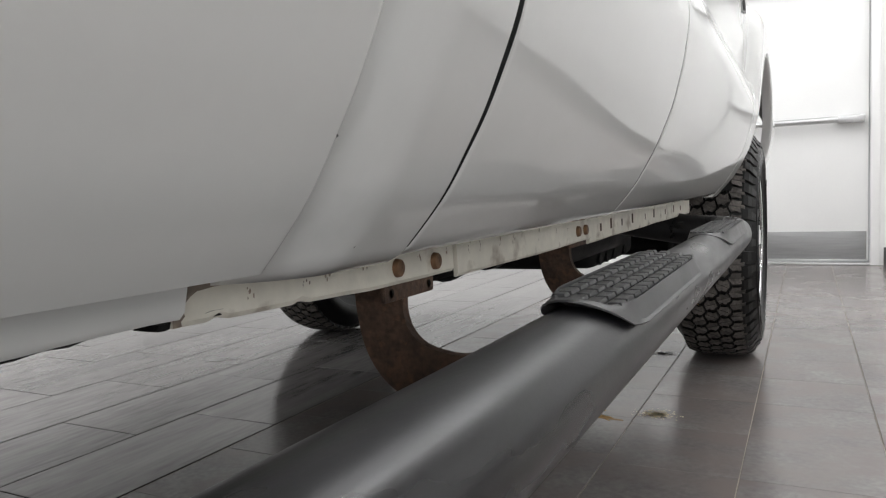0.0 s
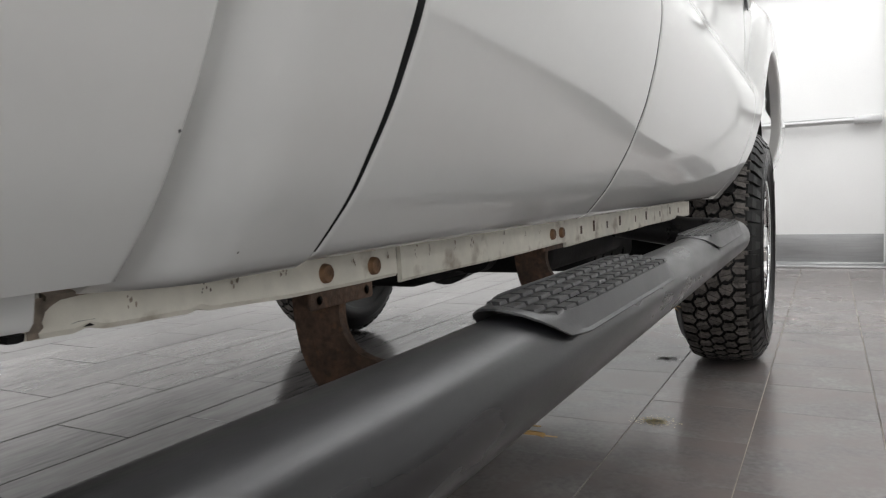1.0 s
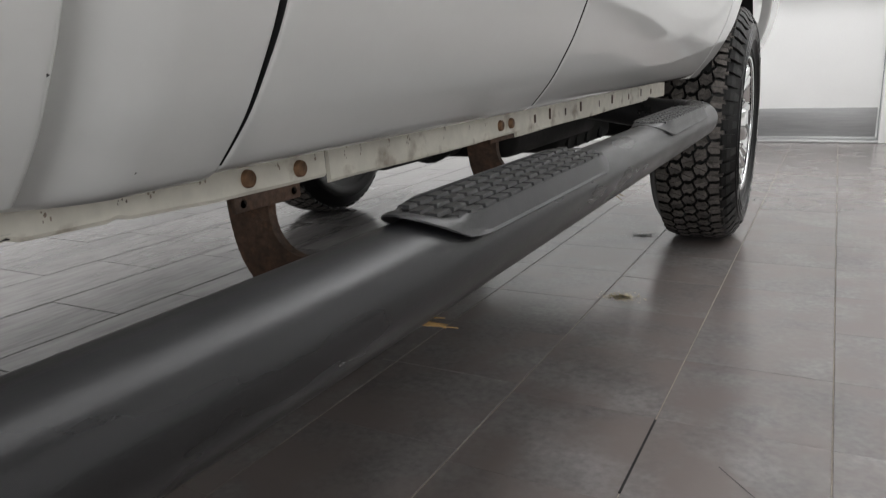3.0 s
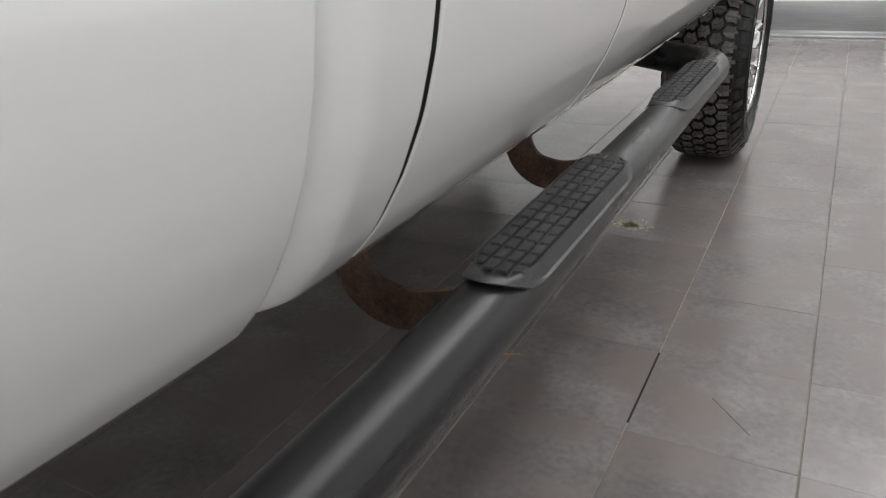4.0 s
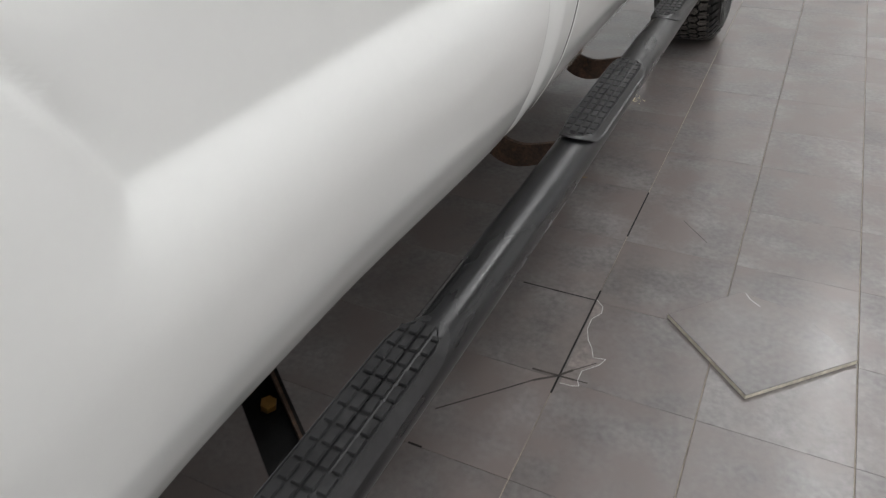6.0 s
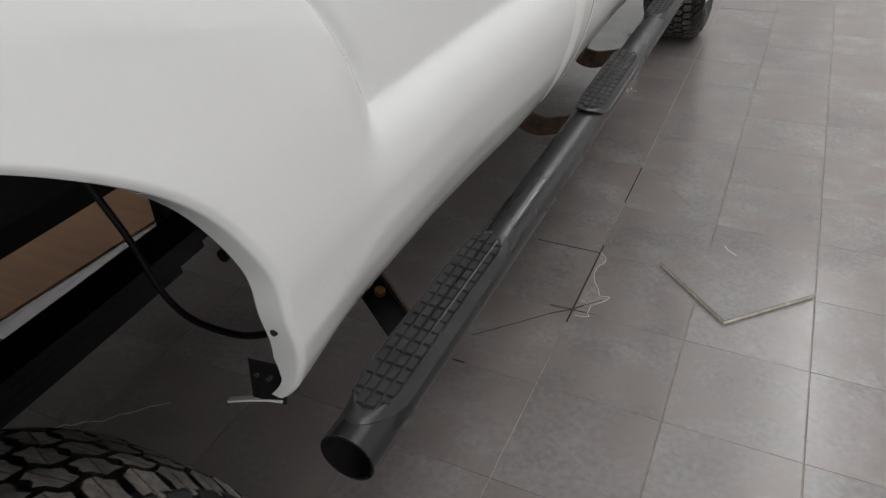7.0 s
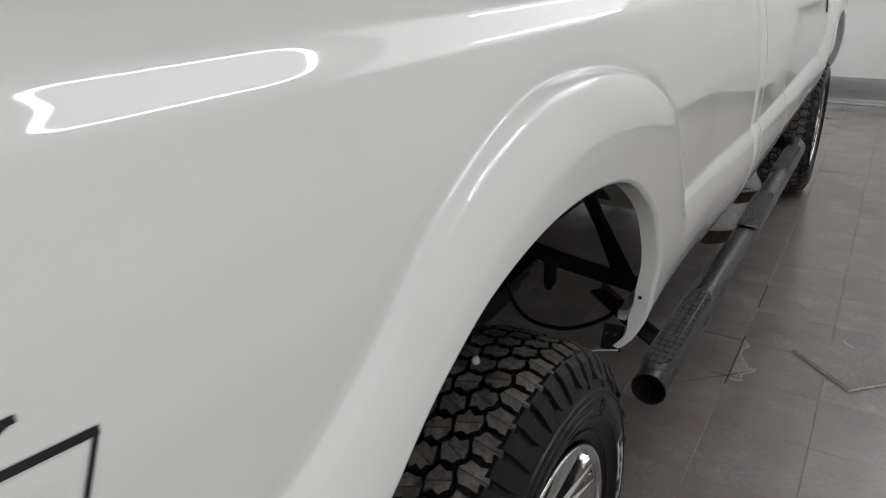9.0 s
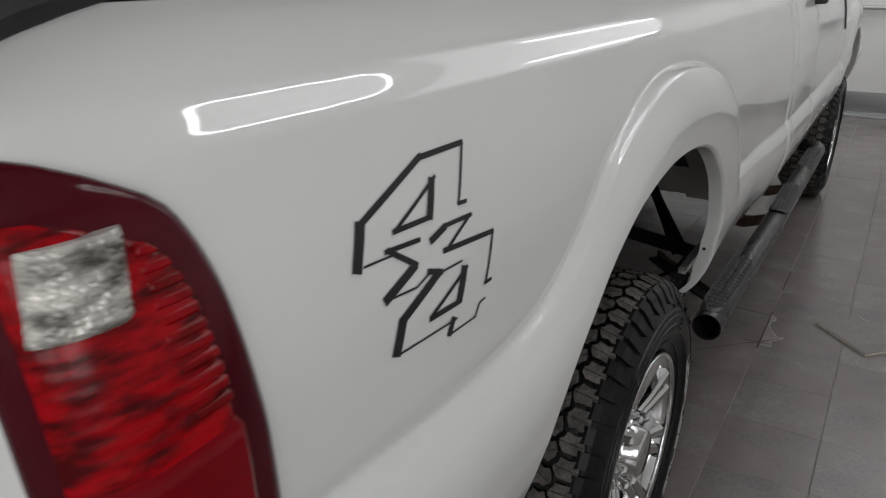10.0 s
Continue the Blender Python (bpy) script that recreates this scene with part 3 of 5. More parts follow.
for right in (True, False):
    fine = right
    arch_panel("bed_side", REAR_OPENING, (-2.2, 0.610), BED_REAR, BED_FRONT, 0.610, BED_TOP, truck, "", right, 420 if fine else 120, 210 if fine else 50)
    sheet("cab_corner", -0.770, GAP_REAR - 0.0037, 0.606, 1.45, truck, "", right, 30, 150 if fine else 40, roll=(0.058, 0.004))
    sheet("rear_door", GAP_REAR + 0.0037, GAP_FRONT - 0.003, 0.610, 1.45, truck, "", right, 60, 150 if fine else 40)
    sheet("front_door", GAP_FRONT + 0.003, GAP_FENDER - 0.003, 0.610, 1.45, truck, "", right, 60, 120 if fine else 40)
    arch_panel("front_fender", FRONT_OPENING, (FRONT_HUB, 0.606), GAP_FENDER + 0.003, 2.66, 0.606, 1.36, truck, "", right, 200 if fine else 90, 90 if fine else 40, 0.02)

# dark seals behind the seams
for y in (GAP_REAR, GAP_FRONT, GAP_FENDER, BED_FRONT + 0.004):
    for right in (True, False):
        ys = np.array([y - 0.03, y + 0.03])
        yy, zz = np.meshgrid(ys, np.linspace(0.628 if y != BED_FRONT + 0.004 else 0.640, 1.44, 60))
        yy = lean(yy, zz)
        sided("seam_seal", yy, zz, flank(yy, zz) - (0.0135 if y != BED_FRONT + 0.004 else 0.05), CHASSIS, truck, "", right)

zz = np.linspace(0.616, 1.44, 90)
for gap, wide in ((GAP_REAR, 0.0033), (GAP_FRONT, 0.0022)):
    line_y = lean(np.full(90, gap), zz)
    thin = wide * (0.2 + 0.8 * np.clip((zz - 0.612) / 0.13, 0, 1) - 0.45 * np.clip((zz - 0.80) / 0.08, 0, 1)) if gap == GAP_REAR else np.full(90, wide)
    prof_x = flank(line_y, zz)
    for right in (True, False):
        rows_x = np.stack([prof_x - 0.012, prof_x - 0.004, prof_x - 0.0012], 1)
        rows_y = np.stack([line_y - thin, line_y + thin * 0.4, line_y + thin], 1)
        sided("door_seal", rows_y, np.stack([zz] * 3, 1), rows_x, CHASSIS, truck, "black rubber door seal", right)

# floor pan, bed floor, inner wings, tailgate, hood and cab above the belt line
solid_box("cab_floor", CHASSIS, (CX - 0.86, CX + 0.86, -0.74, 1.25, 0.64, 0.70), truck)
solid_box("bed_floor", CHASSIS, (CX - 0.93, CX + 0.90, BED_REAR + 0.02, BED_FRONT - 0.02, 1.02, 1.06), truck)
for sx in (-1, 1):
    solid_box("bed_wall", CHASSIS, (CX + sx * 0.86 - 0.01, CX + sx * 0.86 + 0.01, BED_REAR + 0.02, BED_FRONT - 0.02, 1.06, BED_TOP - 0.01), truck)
    bm = bmesh.new()
    sweep(bm, [(CX + sx * (float(flank(BED_REAR + 0.12 + k * (BED_FRONT - BED_REAR - 0.13) / 80, 1.45)) - CX - 0.030), BED_REAR + 0.05 + k * (BED_FRONT - BED_REAR - 0.06) / 80, BED_TOP + 0.040 - 0.055 * max(0, 1 - k / 8.0) ** 2) for k in range(81)],
          [(-0.075, -0.050), (0.012, -0.050), (0.018, -0.026), (0.045, -0.024), (0.052, -0.012), (0.048, 0.006), (0.025, 0.018), (-0.075, 0.018)] if sx > 0 else
          [(-0.052, -0.012), (-0.045, -0.024), (-0.018, -0.026), (-0.012, -0.050), (0.075, -0.050), (0.075, 0.018), (-0.025, 0.018), (-0.048, 0.006)])
    part("bed_rail_cap", bm, CAP, truck, "black textured plastic rail cap")
solid_box("tailgate", PAINT, (CX - 0.83, CX + 0.83, BED_REAR - 0.02, BED_REAR + 0.03, 0.78, BED_TOP - 0.01), truck, "", 0.012)
solid_box("bed_front_wall", PAINT, (CX - 0.93, CX + 0.93, BED_FRONT - 0.05, BED_FRONT - 0.02, 0.66, BED_TOP), truck, "", 0.006)
solid_box("cab_rear_wall", PAINT, (CX - 0.90, CX + 0.90, -0.73, -0.70, 0.66, 1.45), truck, "", 0.006)


def cab_shell():
    """Roof and pillars above the belt line as one lofted skin with real window openings."""
    bm = bmesh.new()
    roof = [(-0.72, 1.45, 0.955), (-0.66, 1.80, 0.80), (-0.50, 1.90, 0.74), (0.0, 1.94, 0.72), (0.5, 1.92, 0.73), (0.75, 1.84, 0.76), (1.30, 1.45, 0.93)]
    left = [bm.verts.new((CX - w, y, z)) for y, z, w in roof]
    mid = [bm.verts.new((CX, y, z + 0.03)) for y, z, w in roof]
    rgt = [bm.verts.new((CX + w, y, z)) for y, z, w in roof]
    for i in range(1, len(roof) - 2):
        bm.faces.new((left[i], left[i + 1], mid[i + 1], mid[i]))
        bm.faces.new((mid[i], mid[i + 1], rgt[i + 1], rgt[i]))
    part("roof", bm, PAINT, truck)
    for s in (-1, 1):
        for name, quad, mat in (("rear_pillar", [(-0.72, 1.45, 0.955), (-0.55, 1.45, 0.955), (-0.48, 1.89, 0.745), (-0.66, 1.80, 0.80)], PAINT),
                                     ("middle_pillar", [(0.02, 1.45, 0.955), (0.14, 1.45, 0.955), (0.12, 1.935, 0.725), (0.02, 1.94, 0.722)], CAP),
                                     ("front_pillar", [(1.20, 1.45, 0.935), (1.30, 1.45, 0.93), (0.75, 1.84, 0.76), (0.66, 1.87, 0.75)], PAINT),
                                     ("rear_door_window", [(-0.55, 1.45, 0.95), (0.02, 1.45, 0.95), (0.02, 1.93, 0.715), (-0.48, 1.88, 0.74)], GLASS),
                                     ("front_door_window", [(0.14, 1.45, 0.95), (1.20, 1.45, 0.93), (0.66, 1.86, 0.745), (0.12, 1.93, 0.72)], GLASS)):
            bm = bmesh.new()
            out = [bm.verts.new((CX + s * w, y, z)) for y, z, w in quad]
            inn = [bm.verts.new((CX + s * (w - 0.02), y, z)) for y, z, w in quad]
            bm.faces.new(out)
            bm.faces.new(inn[::-1])
            for k in range(4):
                bm.faces.new((out[k], out[(k + 1) % 4], inn[(k + 1) % 4], inn[k]))
            part(name, bm, mat, truck, smooth=False)
    for name, quad in (("windscreen", [(1.28, 1.45, 0.90), (0.76, 1.85, 0.74)]), ("rear_window", [(-0.70, 1.46, 0.90), (-0.65, 1.80, 0.78)])):
        bm = bmesh.new()
        (ya, za, wa), (yb, zb, wb) = quad
        a = [bm.verts.new(p) for p in ((CX - wa, ya, za), (CX + wa, ya, za), (CX + wb, yb, zb), (CX - wb, yb, zb))]
        b = [bm.verts.new(v.co + Vector((0, 0, -0.012))) for v in a]
        bm.faces.new(a)
        bm.faces.new(b[::-1])
        for k in range(4):
            bm.faces.new((a[k], a[(k + 1) % 4], b[(k + 1) % 4], b[k]))
        part(name, bm, GLASS, truck, smooth=False)


cab_shell()
bm = bmesh.new()
box(bm, CX - 0.90, CX + 0.90, 1.22, 2.70, 1.33, 1.43, 0.04, 3)
part("hood", bm, PAINT, truck)
bm = bmesh.new()
box(bm, CX - 0.92, CX + 0.92, 2.62, 2.72, 0.72, 1.34, 0.02)
part("grille", bm, CHROME, truck)
solid_box("firewall", CHASSIS, (CX - 0.85, CX + 0.85, 1.20, 1.26, 0.66, 1.40), truck)
solid_box("engine", CASTING, (CX - 0.30, CX + 0.30, 1.30, 2.35, 0.62, 1.28), truck, "", 0.05)

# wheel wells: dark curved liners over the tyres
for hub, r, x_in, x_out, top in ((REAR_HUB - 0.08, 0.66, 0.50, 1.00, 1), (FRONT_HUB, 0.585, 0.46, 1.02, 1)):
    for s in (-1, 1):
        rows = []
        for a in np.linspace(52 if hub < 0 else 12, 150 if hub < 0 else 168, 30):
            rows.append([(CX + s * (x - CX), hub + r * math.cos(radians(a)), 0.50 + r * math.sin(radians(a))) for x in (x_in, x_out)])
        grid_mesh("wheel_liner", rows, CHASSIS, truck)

# folded hem under the bed side
bm = bmesh.new()
sweep(bm, [(0.936 + 0.0006 * math.sin(9 * k), -1.46 + k * 0.0165, 0.608 + 0.0006 * math.sin(0.7 * k)) for k in range(41)], [(-0.012, -0.013), (0.006, -0.015), (0.010, -0.011), (0.013, 0.002), (0.012, 0.014), (-0.012, 0.012)])
part("bed_hem", bm, PAINT, truck)
bm = bmesh.new()
rng = random.Random(3)
sweep(bm, [(0.935, -1.45 + k * 0.0118, 0.5928 + rng.uniform(-0.0028, 0.0012) + 0.0030 * max(0, k - 50) / 3) for k in range(54)], [(-0.014, -0.001), (0.006, -0.001), (0.006, 0.003), (-0.014, 0.003)])
part("underseal", bm, CHASSIS, truck)
bm = bmesh.new()
sweep(bm, [(0.922, -0.803 + k * 0.0045, 0.5880 + rng.uniform(-0.0005, 0.0005) + 0.0016 * k / 10) for k in range(11)], [(-0.010, -0.0016), (0.007, -0.0016), (0.008, 0.002), (-0.010, 0.002)])
part("underseal", bm, CHASSIS, truck)
# radius arms, sway bar and transfer case low behind the front axle
for s in (-1, 1):
    bm = bmesh.new()
    sweep(bm, [(CX + s * (0.42 + 0.02 * math.sin(k)), 0.72 + 1.1 * k / 8, 0.545 - 0.13 * (k / 8) ** 1.3) for k in range(9)], [(-0.03, -0.045), (0.03, -0.045), (0.03, 0.045), (-0.03, 0.045)])
    rod(bm, (CX + s * 0.36, 0.72, 0.53), (CX + s * 0.48, 0.72, 0.53), 0.065, n=20)
    part("radius_arm", bm, CHASSIS, truck)
    bm = bmesh.new()
    box(bm, CX + s * 0.42 - 0.06, CX + s * 0.42 + 0.06, 0.62, 0.82, 0.50, 0.64, 0.02)
    part("arm_bracket", bm, CHASSIS, truck)

# ---- sill flange, bolts and side step ----
flange = []
for k, (ya, yb, za, zb, xo) in enumerate(((-0.795, -0.452, 0.578, 0.606, 0.924), (-0.450, 0.022, 0.571, 0.608, 0.927), (0.024, 1.10, 0.564, 0.608, 0.922))):
    bm = bmesh.new()
    n = 40
    rows = []
    for i in range(n + 1):
        y = ya + (yb - ya) * i / n
        back = max(0.0, (-0.60 - y) / 0.195) if k == 0 else 0.0
        w = 0.0004 * math.sin(31 * y) + 0.0004 * math.sin(83 * y + k) + 0.006 * back
        low = za + 0.009 * back + 0.0006 * math.sin(17 * y + 2 * k)
        if k == 0 and i % 9 == 4 and y < -0.64:
            low += 0.0022
        rows.append([bm.verts.new(p) for p in ((xo - 0.004 - 0.02 * back, y, zb), (xo + w, y, zb), (xo + w + 0.0008, y, low + 0.003), (xo + w - 0.0012, y, low), (xo - 0.004 - 0.02 * back, y, low))])
    for a, b in zip(rows, rows[1:]):
        for j in range(5):
            bm.faces.new((a[j], a[(j + 1) % 5], b[(j + 1) % 5], b[j]))
    bm.faces.new(rows[0])
    bm.faces.new(rows[-1][::-1])
    flange.append(part("sill_flange", bm, HEM, truck, "cream painted sill flange with rust marks", angle=30))
bm = bmesh.new()
box(bm, CX + 0.70, 0.928, -0.70, 1.18, 0.609, 0.632, 0.004)
part("sill_underside", bm, HEM, truck)

bm = bmesh.new()
rod(bm, (0, 0, 0), (0.005, 0, 0), 0.0080, 0.0072, 6 * 3)
bmesh.ops.bevel(bm, geom=[e for e in bm.edges if e.calc_length() < 0.01], offset=0.0008, segments=1, affect="EDGES")
bolt = part("bolt", bm, BOLT, flange[0], "rusty round bolt head")
bolt.location = (0.9235, -0.557, 0.5915)
for y, k in ((-0.491, 0), (-0.050, 1), (-0.012, 1)):
    b = new("bolt", bolt.data)
    b.parent, b.location = flange[k], (0.9238 + 0.003 * k, y, 0.5905 - 0.003 * k)
# ragged brown patch on the flange end, and a brown strip thinning forward
bm = bmesh.new()
rows = []
for k in range(9):
    z = 0.587 + 0.0195 * k / 8
    reach = 0.008 + 0.006 * noise.noise((0.3, k * 0.9, 2.0)) + 0.016 * (k / 8) ** 3
    rows.append([bm.verts.new((0.9248 + 0.006 * max(0.0, (-0.60 - y) / 0.195) + h, y, z)) for y, h in ((-0.7955, 0.0008), (-0.7955 + reach * 0.3, 0.0016), (-0.7955 + reach * 0.7, 0.0010), (-0.7955 + reach, 0.0002))])
for a, b in zip(rows, rows[1:]):
    for k in range(3):
        bm.faces.new((a[k], a[k + 1], b[k + 1], b[k]))
part("caked_dirt", bm, BROWN_MARK, flange[0], "brown patch on the flange end")
bm = bmesh.new()
sweep(bm, [(0.9275 + 0.006 * max(0.0, (-0.60 - y) / 0.195), y, 0.6072) for y in np.linspace(-0.786, -0.66, 15)], [(-0.004, -0.0016), (0.0005, -0.0022), (0.0012, 0.0), (-0.004, 0.0018)])
for v in bm.verts:
    f = (v.co.y + 0.786) / 0.126
    v.co.z = 0.6072 + (v.co.z - 0.6072) * (1.2 - f + 0.3 * noise.noise((v.co.y * 90, 0.2, 0.7)))
part("caked_dirt", bm, BROWN_MARK, flange[0])
# rust nicks and streaks along the flange
rng = random.Random(8)


def rust_nick(plate, x, y, z, h):
    bm = bmesh.new()
    for _ in range(5):
        yy, zz, r = y + rng.uniform(-0.004, 0.004), z + rng.uniform(-0.5, 0.5) * h, rng.uniform(0.0005, 0.0012)
        ring = [bm.verts.new((x + 0.0003, yy + r * math.cos(a) * rng.uniform(0.5, 1.3), zz + r * math.sin(a) * rng.uniform(0.6, 1.6) * (1 + h * 40))) for a in (0, 1.05, 2.1, 3.14, 4.2, 5.2)]
        bm.faces.new(ring)
    part("rust_nick", bm, BROWN_MARK, plate, smooth=False)


for y in (-0.735, -0.68, -0.655, -0.605, -0.522, -0.47):
    rust_nick(flange[0], 0.9252 + 0.006 * max(0.0, (-0.60 - y) / 0.195), y, 0.597, 0.006)
for y, h in ((-0.425, 0.014), (-0.40, 0.010), (-0.345, 0.010), (-0.305, 0.012), (-0.22, 0.016), (-0.15, 0.006), (-0.10, 0.008)):
    rust_nick(flange[1], 0.9284, y, 0.596, h)
for k, y in enumerate((0.10, 0.17, 0.25, 0.34, 0.46, 0.56, 0.70, 0.82, 0.93)):
    bm = bmesh.new()
    box(bm, 0.9210, 0.9234, y - 0.004, y + 0.004, 0.578, 0.596 if k % 2 else 0.591, 0.001)
    part("slot", bm, RUST, flange[2])

BAR_X, BAR_Z, BAR_RX, BAR_RZ, BAR_END = 1.065, 0.522, 0.0400, 0.0398, -1.622
bm = bmesh.new()


def bar_x(y):
    """The bar runs slightly inwards towards its rear end."""
    return BAR_X - 0.008 * min(1.0, max(0.0, (-0.70 - y) / 0.80))


line = [(bar_x(BAR_END + k * (0.80 - BAR_END) / 40), BAR_END + k * (0.80 - BAR_END) / 40, BAR_Z) for k in range(41)]
line += [(BAR_X - 0.11 * (1 - math.cos(radians(a))), 0.80 + 0.11 * math.sin(radians(a)), BAR_Z + 0.004 * a / 90) for a in range(9, 91, 9)]
line += [(0.80, 0.912, BAR_Z + 0.03), (0.62, 0.905, BAR_Z + 0.06)]
outer = oval(BAR_RX, BAR_RZ, 36)
sweep(bm, line, outer, False)
inner = oval(BAR_RX - 0.004, BAR_RZ - 0.004, 36)
sweep(bm, [(bar_x(BAR_END), BAR_END, BAR_Z), (bar_x(BAR_END), BAR_END + 0.30, BAR_Z)], inner, False)
bm.verts.ensure_lookup_table()
ring_o = [v for v in bm.verts if abs(v.co.y - BAR_END) < 1e-5]
rim_o, rim_i = ring_o[:36], ring_o[36:]
for k in range(36):
    bm.faces.new((rim_o[k], rim_o[(k + 1) % 36], rim_i[(k + 1) % 36], rim_i[k]))
step = part("side_step", bm, BAR, truck, "scuffed black tubular side step bar", angle=50)


def stadium(length, width, n=14):
    """Outline of a long pad with round ends, as (along, across)."""
    r = width / 2
    h = length / 2 - r * 2.1
    pts = [(h + 2.1 * r * math.sin(math.pi * k / n), r * math.cos(math.pi * k / n)) for k in range(n + 1)]
    return pts + [(-a, -b) for a, b in pts]


def step_pad(y0, y1, lift, dx=0.0, sink=0.0):
    """Moulded tread plate that sits astride the bar: a skirt that wraps the tube, a flat top with a rim, and rows of blocks."""
    length, mid = y1 - y0, (y0 + y1) / 2
    bm = bmesh.new()
    layers = [(length, 0.081, 0, 1.0), (length - 0.001, 0.083, 0.0022, 1.0), (length - 0.014, 0.076, 0.0042, 1.0), (length - 0.028, 0.0715, 0.0056, 0.75), (length - 0.042, 0.0670, 0.0066, 0.25),
              (length - 0.048, 0.0650, 0.0072, 0), (length - 0.051, 0.0635, 0.0070, 0), (length - 0.053, 0.0625, 0.0040, 0)]
    rings = []
    for ln, wd, up, wrap in layers:
        ring = []
        for a, c in stadium(ln, wd):
            over = max(0.0, abs(a) - (length / 2 - 0.11)) / 0.11
            z = BAR_Z + BAR_RZ + up - 0.0035 - sink - 0.12 * (c if dx else 0)
            if wrap:
                hug = BAR_Z + (BAR_RZ + 0.005) * math.sqrt(max(0.0, 1 - min(0.88, abs(c + dx) / (BAR_RX + 0.005)) ** 2)) - 0.004 + up * 0.7
                z = (1 - wrap) * z + wrap * hug
                if a < 0:
                    z += lift * over * wrap
            ring.append(bm.verts.new((bar_x(mid + a) + c + dx, mid + a, z - (0.002 if a < 0 else 0.006) * over ** 2)))
        rings.append(ring)
    for p, q in zip(rings, rings[1:]):
        for k in range(len(p)):
            bm.faces.new((p[k], p[(k + 1) % len(p)], q[(k + 1) % len(q)], q[k]))
    bm.faces.new(rings[-1])
    pitch, rows = 0.0276, int((length - 0.060) / 0.0276)
    for i in range(rows + 2):
        for j in range(4):
            a = (i - rows / 2 - 0.5) * pitch + (j - 1.5) * 0.0008
            c = (j - 1.5) * 0.0149
            limit = (length - 0.060) / 2 - 0.062 * (1 - math.sqrt(max(0, 1 - (abs(c) / 0.0325) ** 2)))
            a0, a1 = max(a - 0.0119, -limit), min(a + 0.0119, limit)
            if a1 - a0 < 0.0075:
                continue
            bx, top = bar_x(mid + a) + c + dx, BAR_Z + BAR_RZ + 0.0006 - sink - 0.12 * (c if dx else 0)
            lo = [bm.verts.new((bx + u, mid + v, top)) for u, v in ((-0.0061, a0), (0.0061, a0), (0.0061, a1), (-0.0061, a1))]
            hi = [bm.verts.new((bx + u, mid + v, top + 0.0031)) for u, v in ((-0.0050, a0 + 0.0014), (0.0050, a0 + 0.0014), (0.0050, a1 - 0.0014), (-0.0050, a1 - 0.0014))]
            bm.faces.new(hi)
            for k in range(4):
                bm.faces.new((lo[k], lo[(k + 1) % 4], hi[(k + 1) % 4], hi[k]))
    return part("step_pad", bm, PAD, step, "black rubber tread pad", angle=32)


step_pad(-0.560, -0.072, 0.008, 0.002, 0.0010)
step_pad(-1.598, -1.095, 0.0, -0.002)
step_pad(0.225, 0.725, 0.0, sink=0.0015)


def hook_bracket(y, mat):
    """Thick plate cut to a hook, from the sill flange down and out to the tube."""
    bm = bmesh.new()
    path = soft_curve([(0.850, 0.606), (0.851, 0.560), (0.853, 0.540), (0.859, 0.514), (0.871, 0.492), (0.888, 0.476), (0.915, 0.463), (0.955, 0.462), (1.035, 0.490)], 26)
    ins = soft_curve([(0.902, 0.606), (0.901, 0.560), (0.901, 0.546), (0.906, 0.531), (0.918, 0.519), (0.937, 0.513), (0.960, 0.5115), (0.99, 0.518), (1.03, 0.530)], 26)
    half = 0.005
    rows = []
    for (xa, za), (xb, zb) in zip(path, ins):
        mx, mz = (xa + xb) / 2, (za + zb) / 2
        rows.append([bm.verts.new(p) for p in ((xa, y - half, za), (mx, y - half - 0.0005, mz), (xb, y - half, zb), (xb, y + half, zb), (mx, y + half + 0.0005, mz), (xa, y + half, za))])
    for a, b in zip(rows, rows[1:]):
        for j in range(6):
            bm.faces.new((a[j], a[(j + 1) % 6], b[(j + 1) % 6], b[j]))
    bm.faces.new(rows[0])
    bm.faces.new(rows[-1])
    return part("step_bracket", bm, mat, step, "rusty hook-shaped steel bracket", angle=35)


def bracket_tab(y0, y1):
    bm = bmesh.new()
    box(bm, 0.9155, 0.9205, y0, y1, 0.5635, 0.582, 0.0022)
    return part("bracket_tab", bm, RUST, step, "rusty mounting tab with two holes")


hook_bracket(-0.505, RUST)
bracket_tab(-0.570, -0.486)
hook_bracket(0.0, RUST)
bracket_tab(-0.065, 0.020)
for y in (-0.560, -0.496, -0.055, 0.010):
    bm = bmesh.new()
    rod(bm, (0.918, y, 0.571), (0.9205, y, 0.571), 0.0038, n=12)
    part("tab_hole", bm, DARK_JOINT, step)
# rear arm of the step, black, with a brassy bolt
bm = bmesh.new()
sweep(bm, [(0.78, -1.185, 0.525), (0.90, -1.275, 0.505), (1.035, -1.376, 0.494)], [(-0.028, -0.004), (0.028, -0.004), (0.028, 0.004), (-0.028, 0.004)])
part("step_bracket", bm, CHASSIS, step, "black steel step arm")
bm = bmesh.new()
sweep(bm, [(0.78, -1.161, 0.535), (0.90, -1.251, 0.515), (1.02, -1.340, 0.500)], [(-0.002, -0.012), (0.002, -0.012), (0.002, 0.012), (-0.002, 0.012)])
part("step_bracket", bm, RUST, step, "rust-edged step arm")
bm = bmesh.new()
rod(bm, (0.918, -1.288, 0.505), (0.920, -1.288, 0.517), 0.0105, n=6)
part("bolt", bm, material("brass_plated_bolt", (0.45, 0.25, 0.07), 0.4, 0.7, vary=0.2, scale=80), step, "brass coloured hexagon bolt")

# ---- wheels ----
TYRE_R, TYRE_HALF, RIM_R = 0.420, 0.137, 0.240


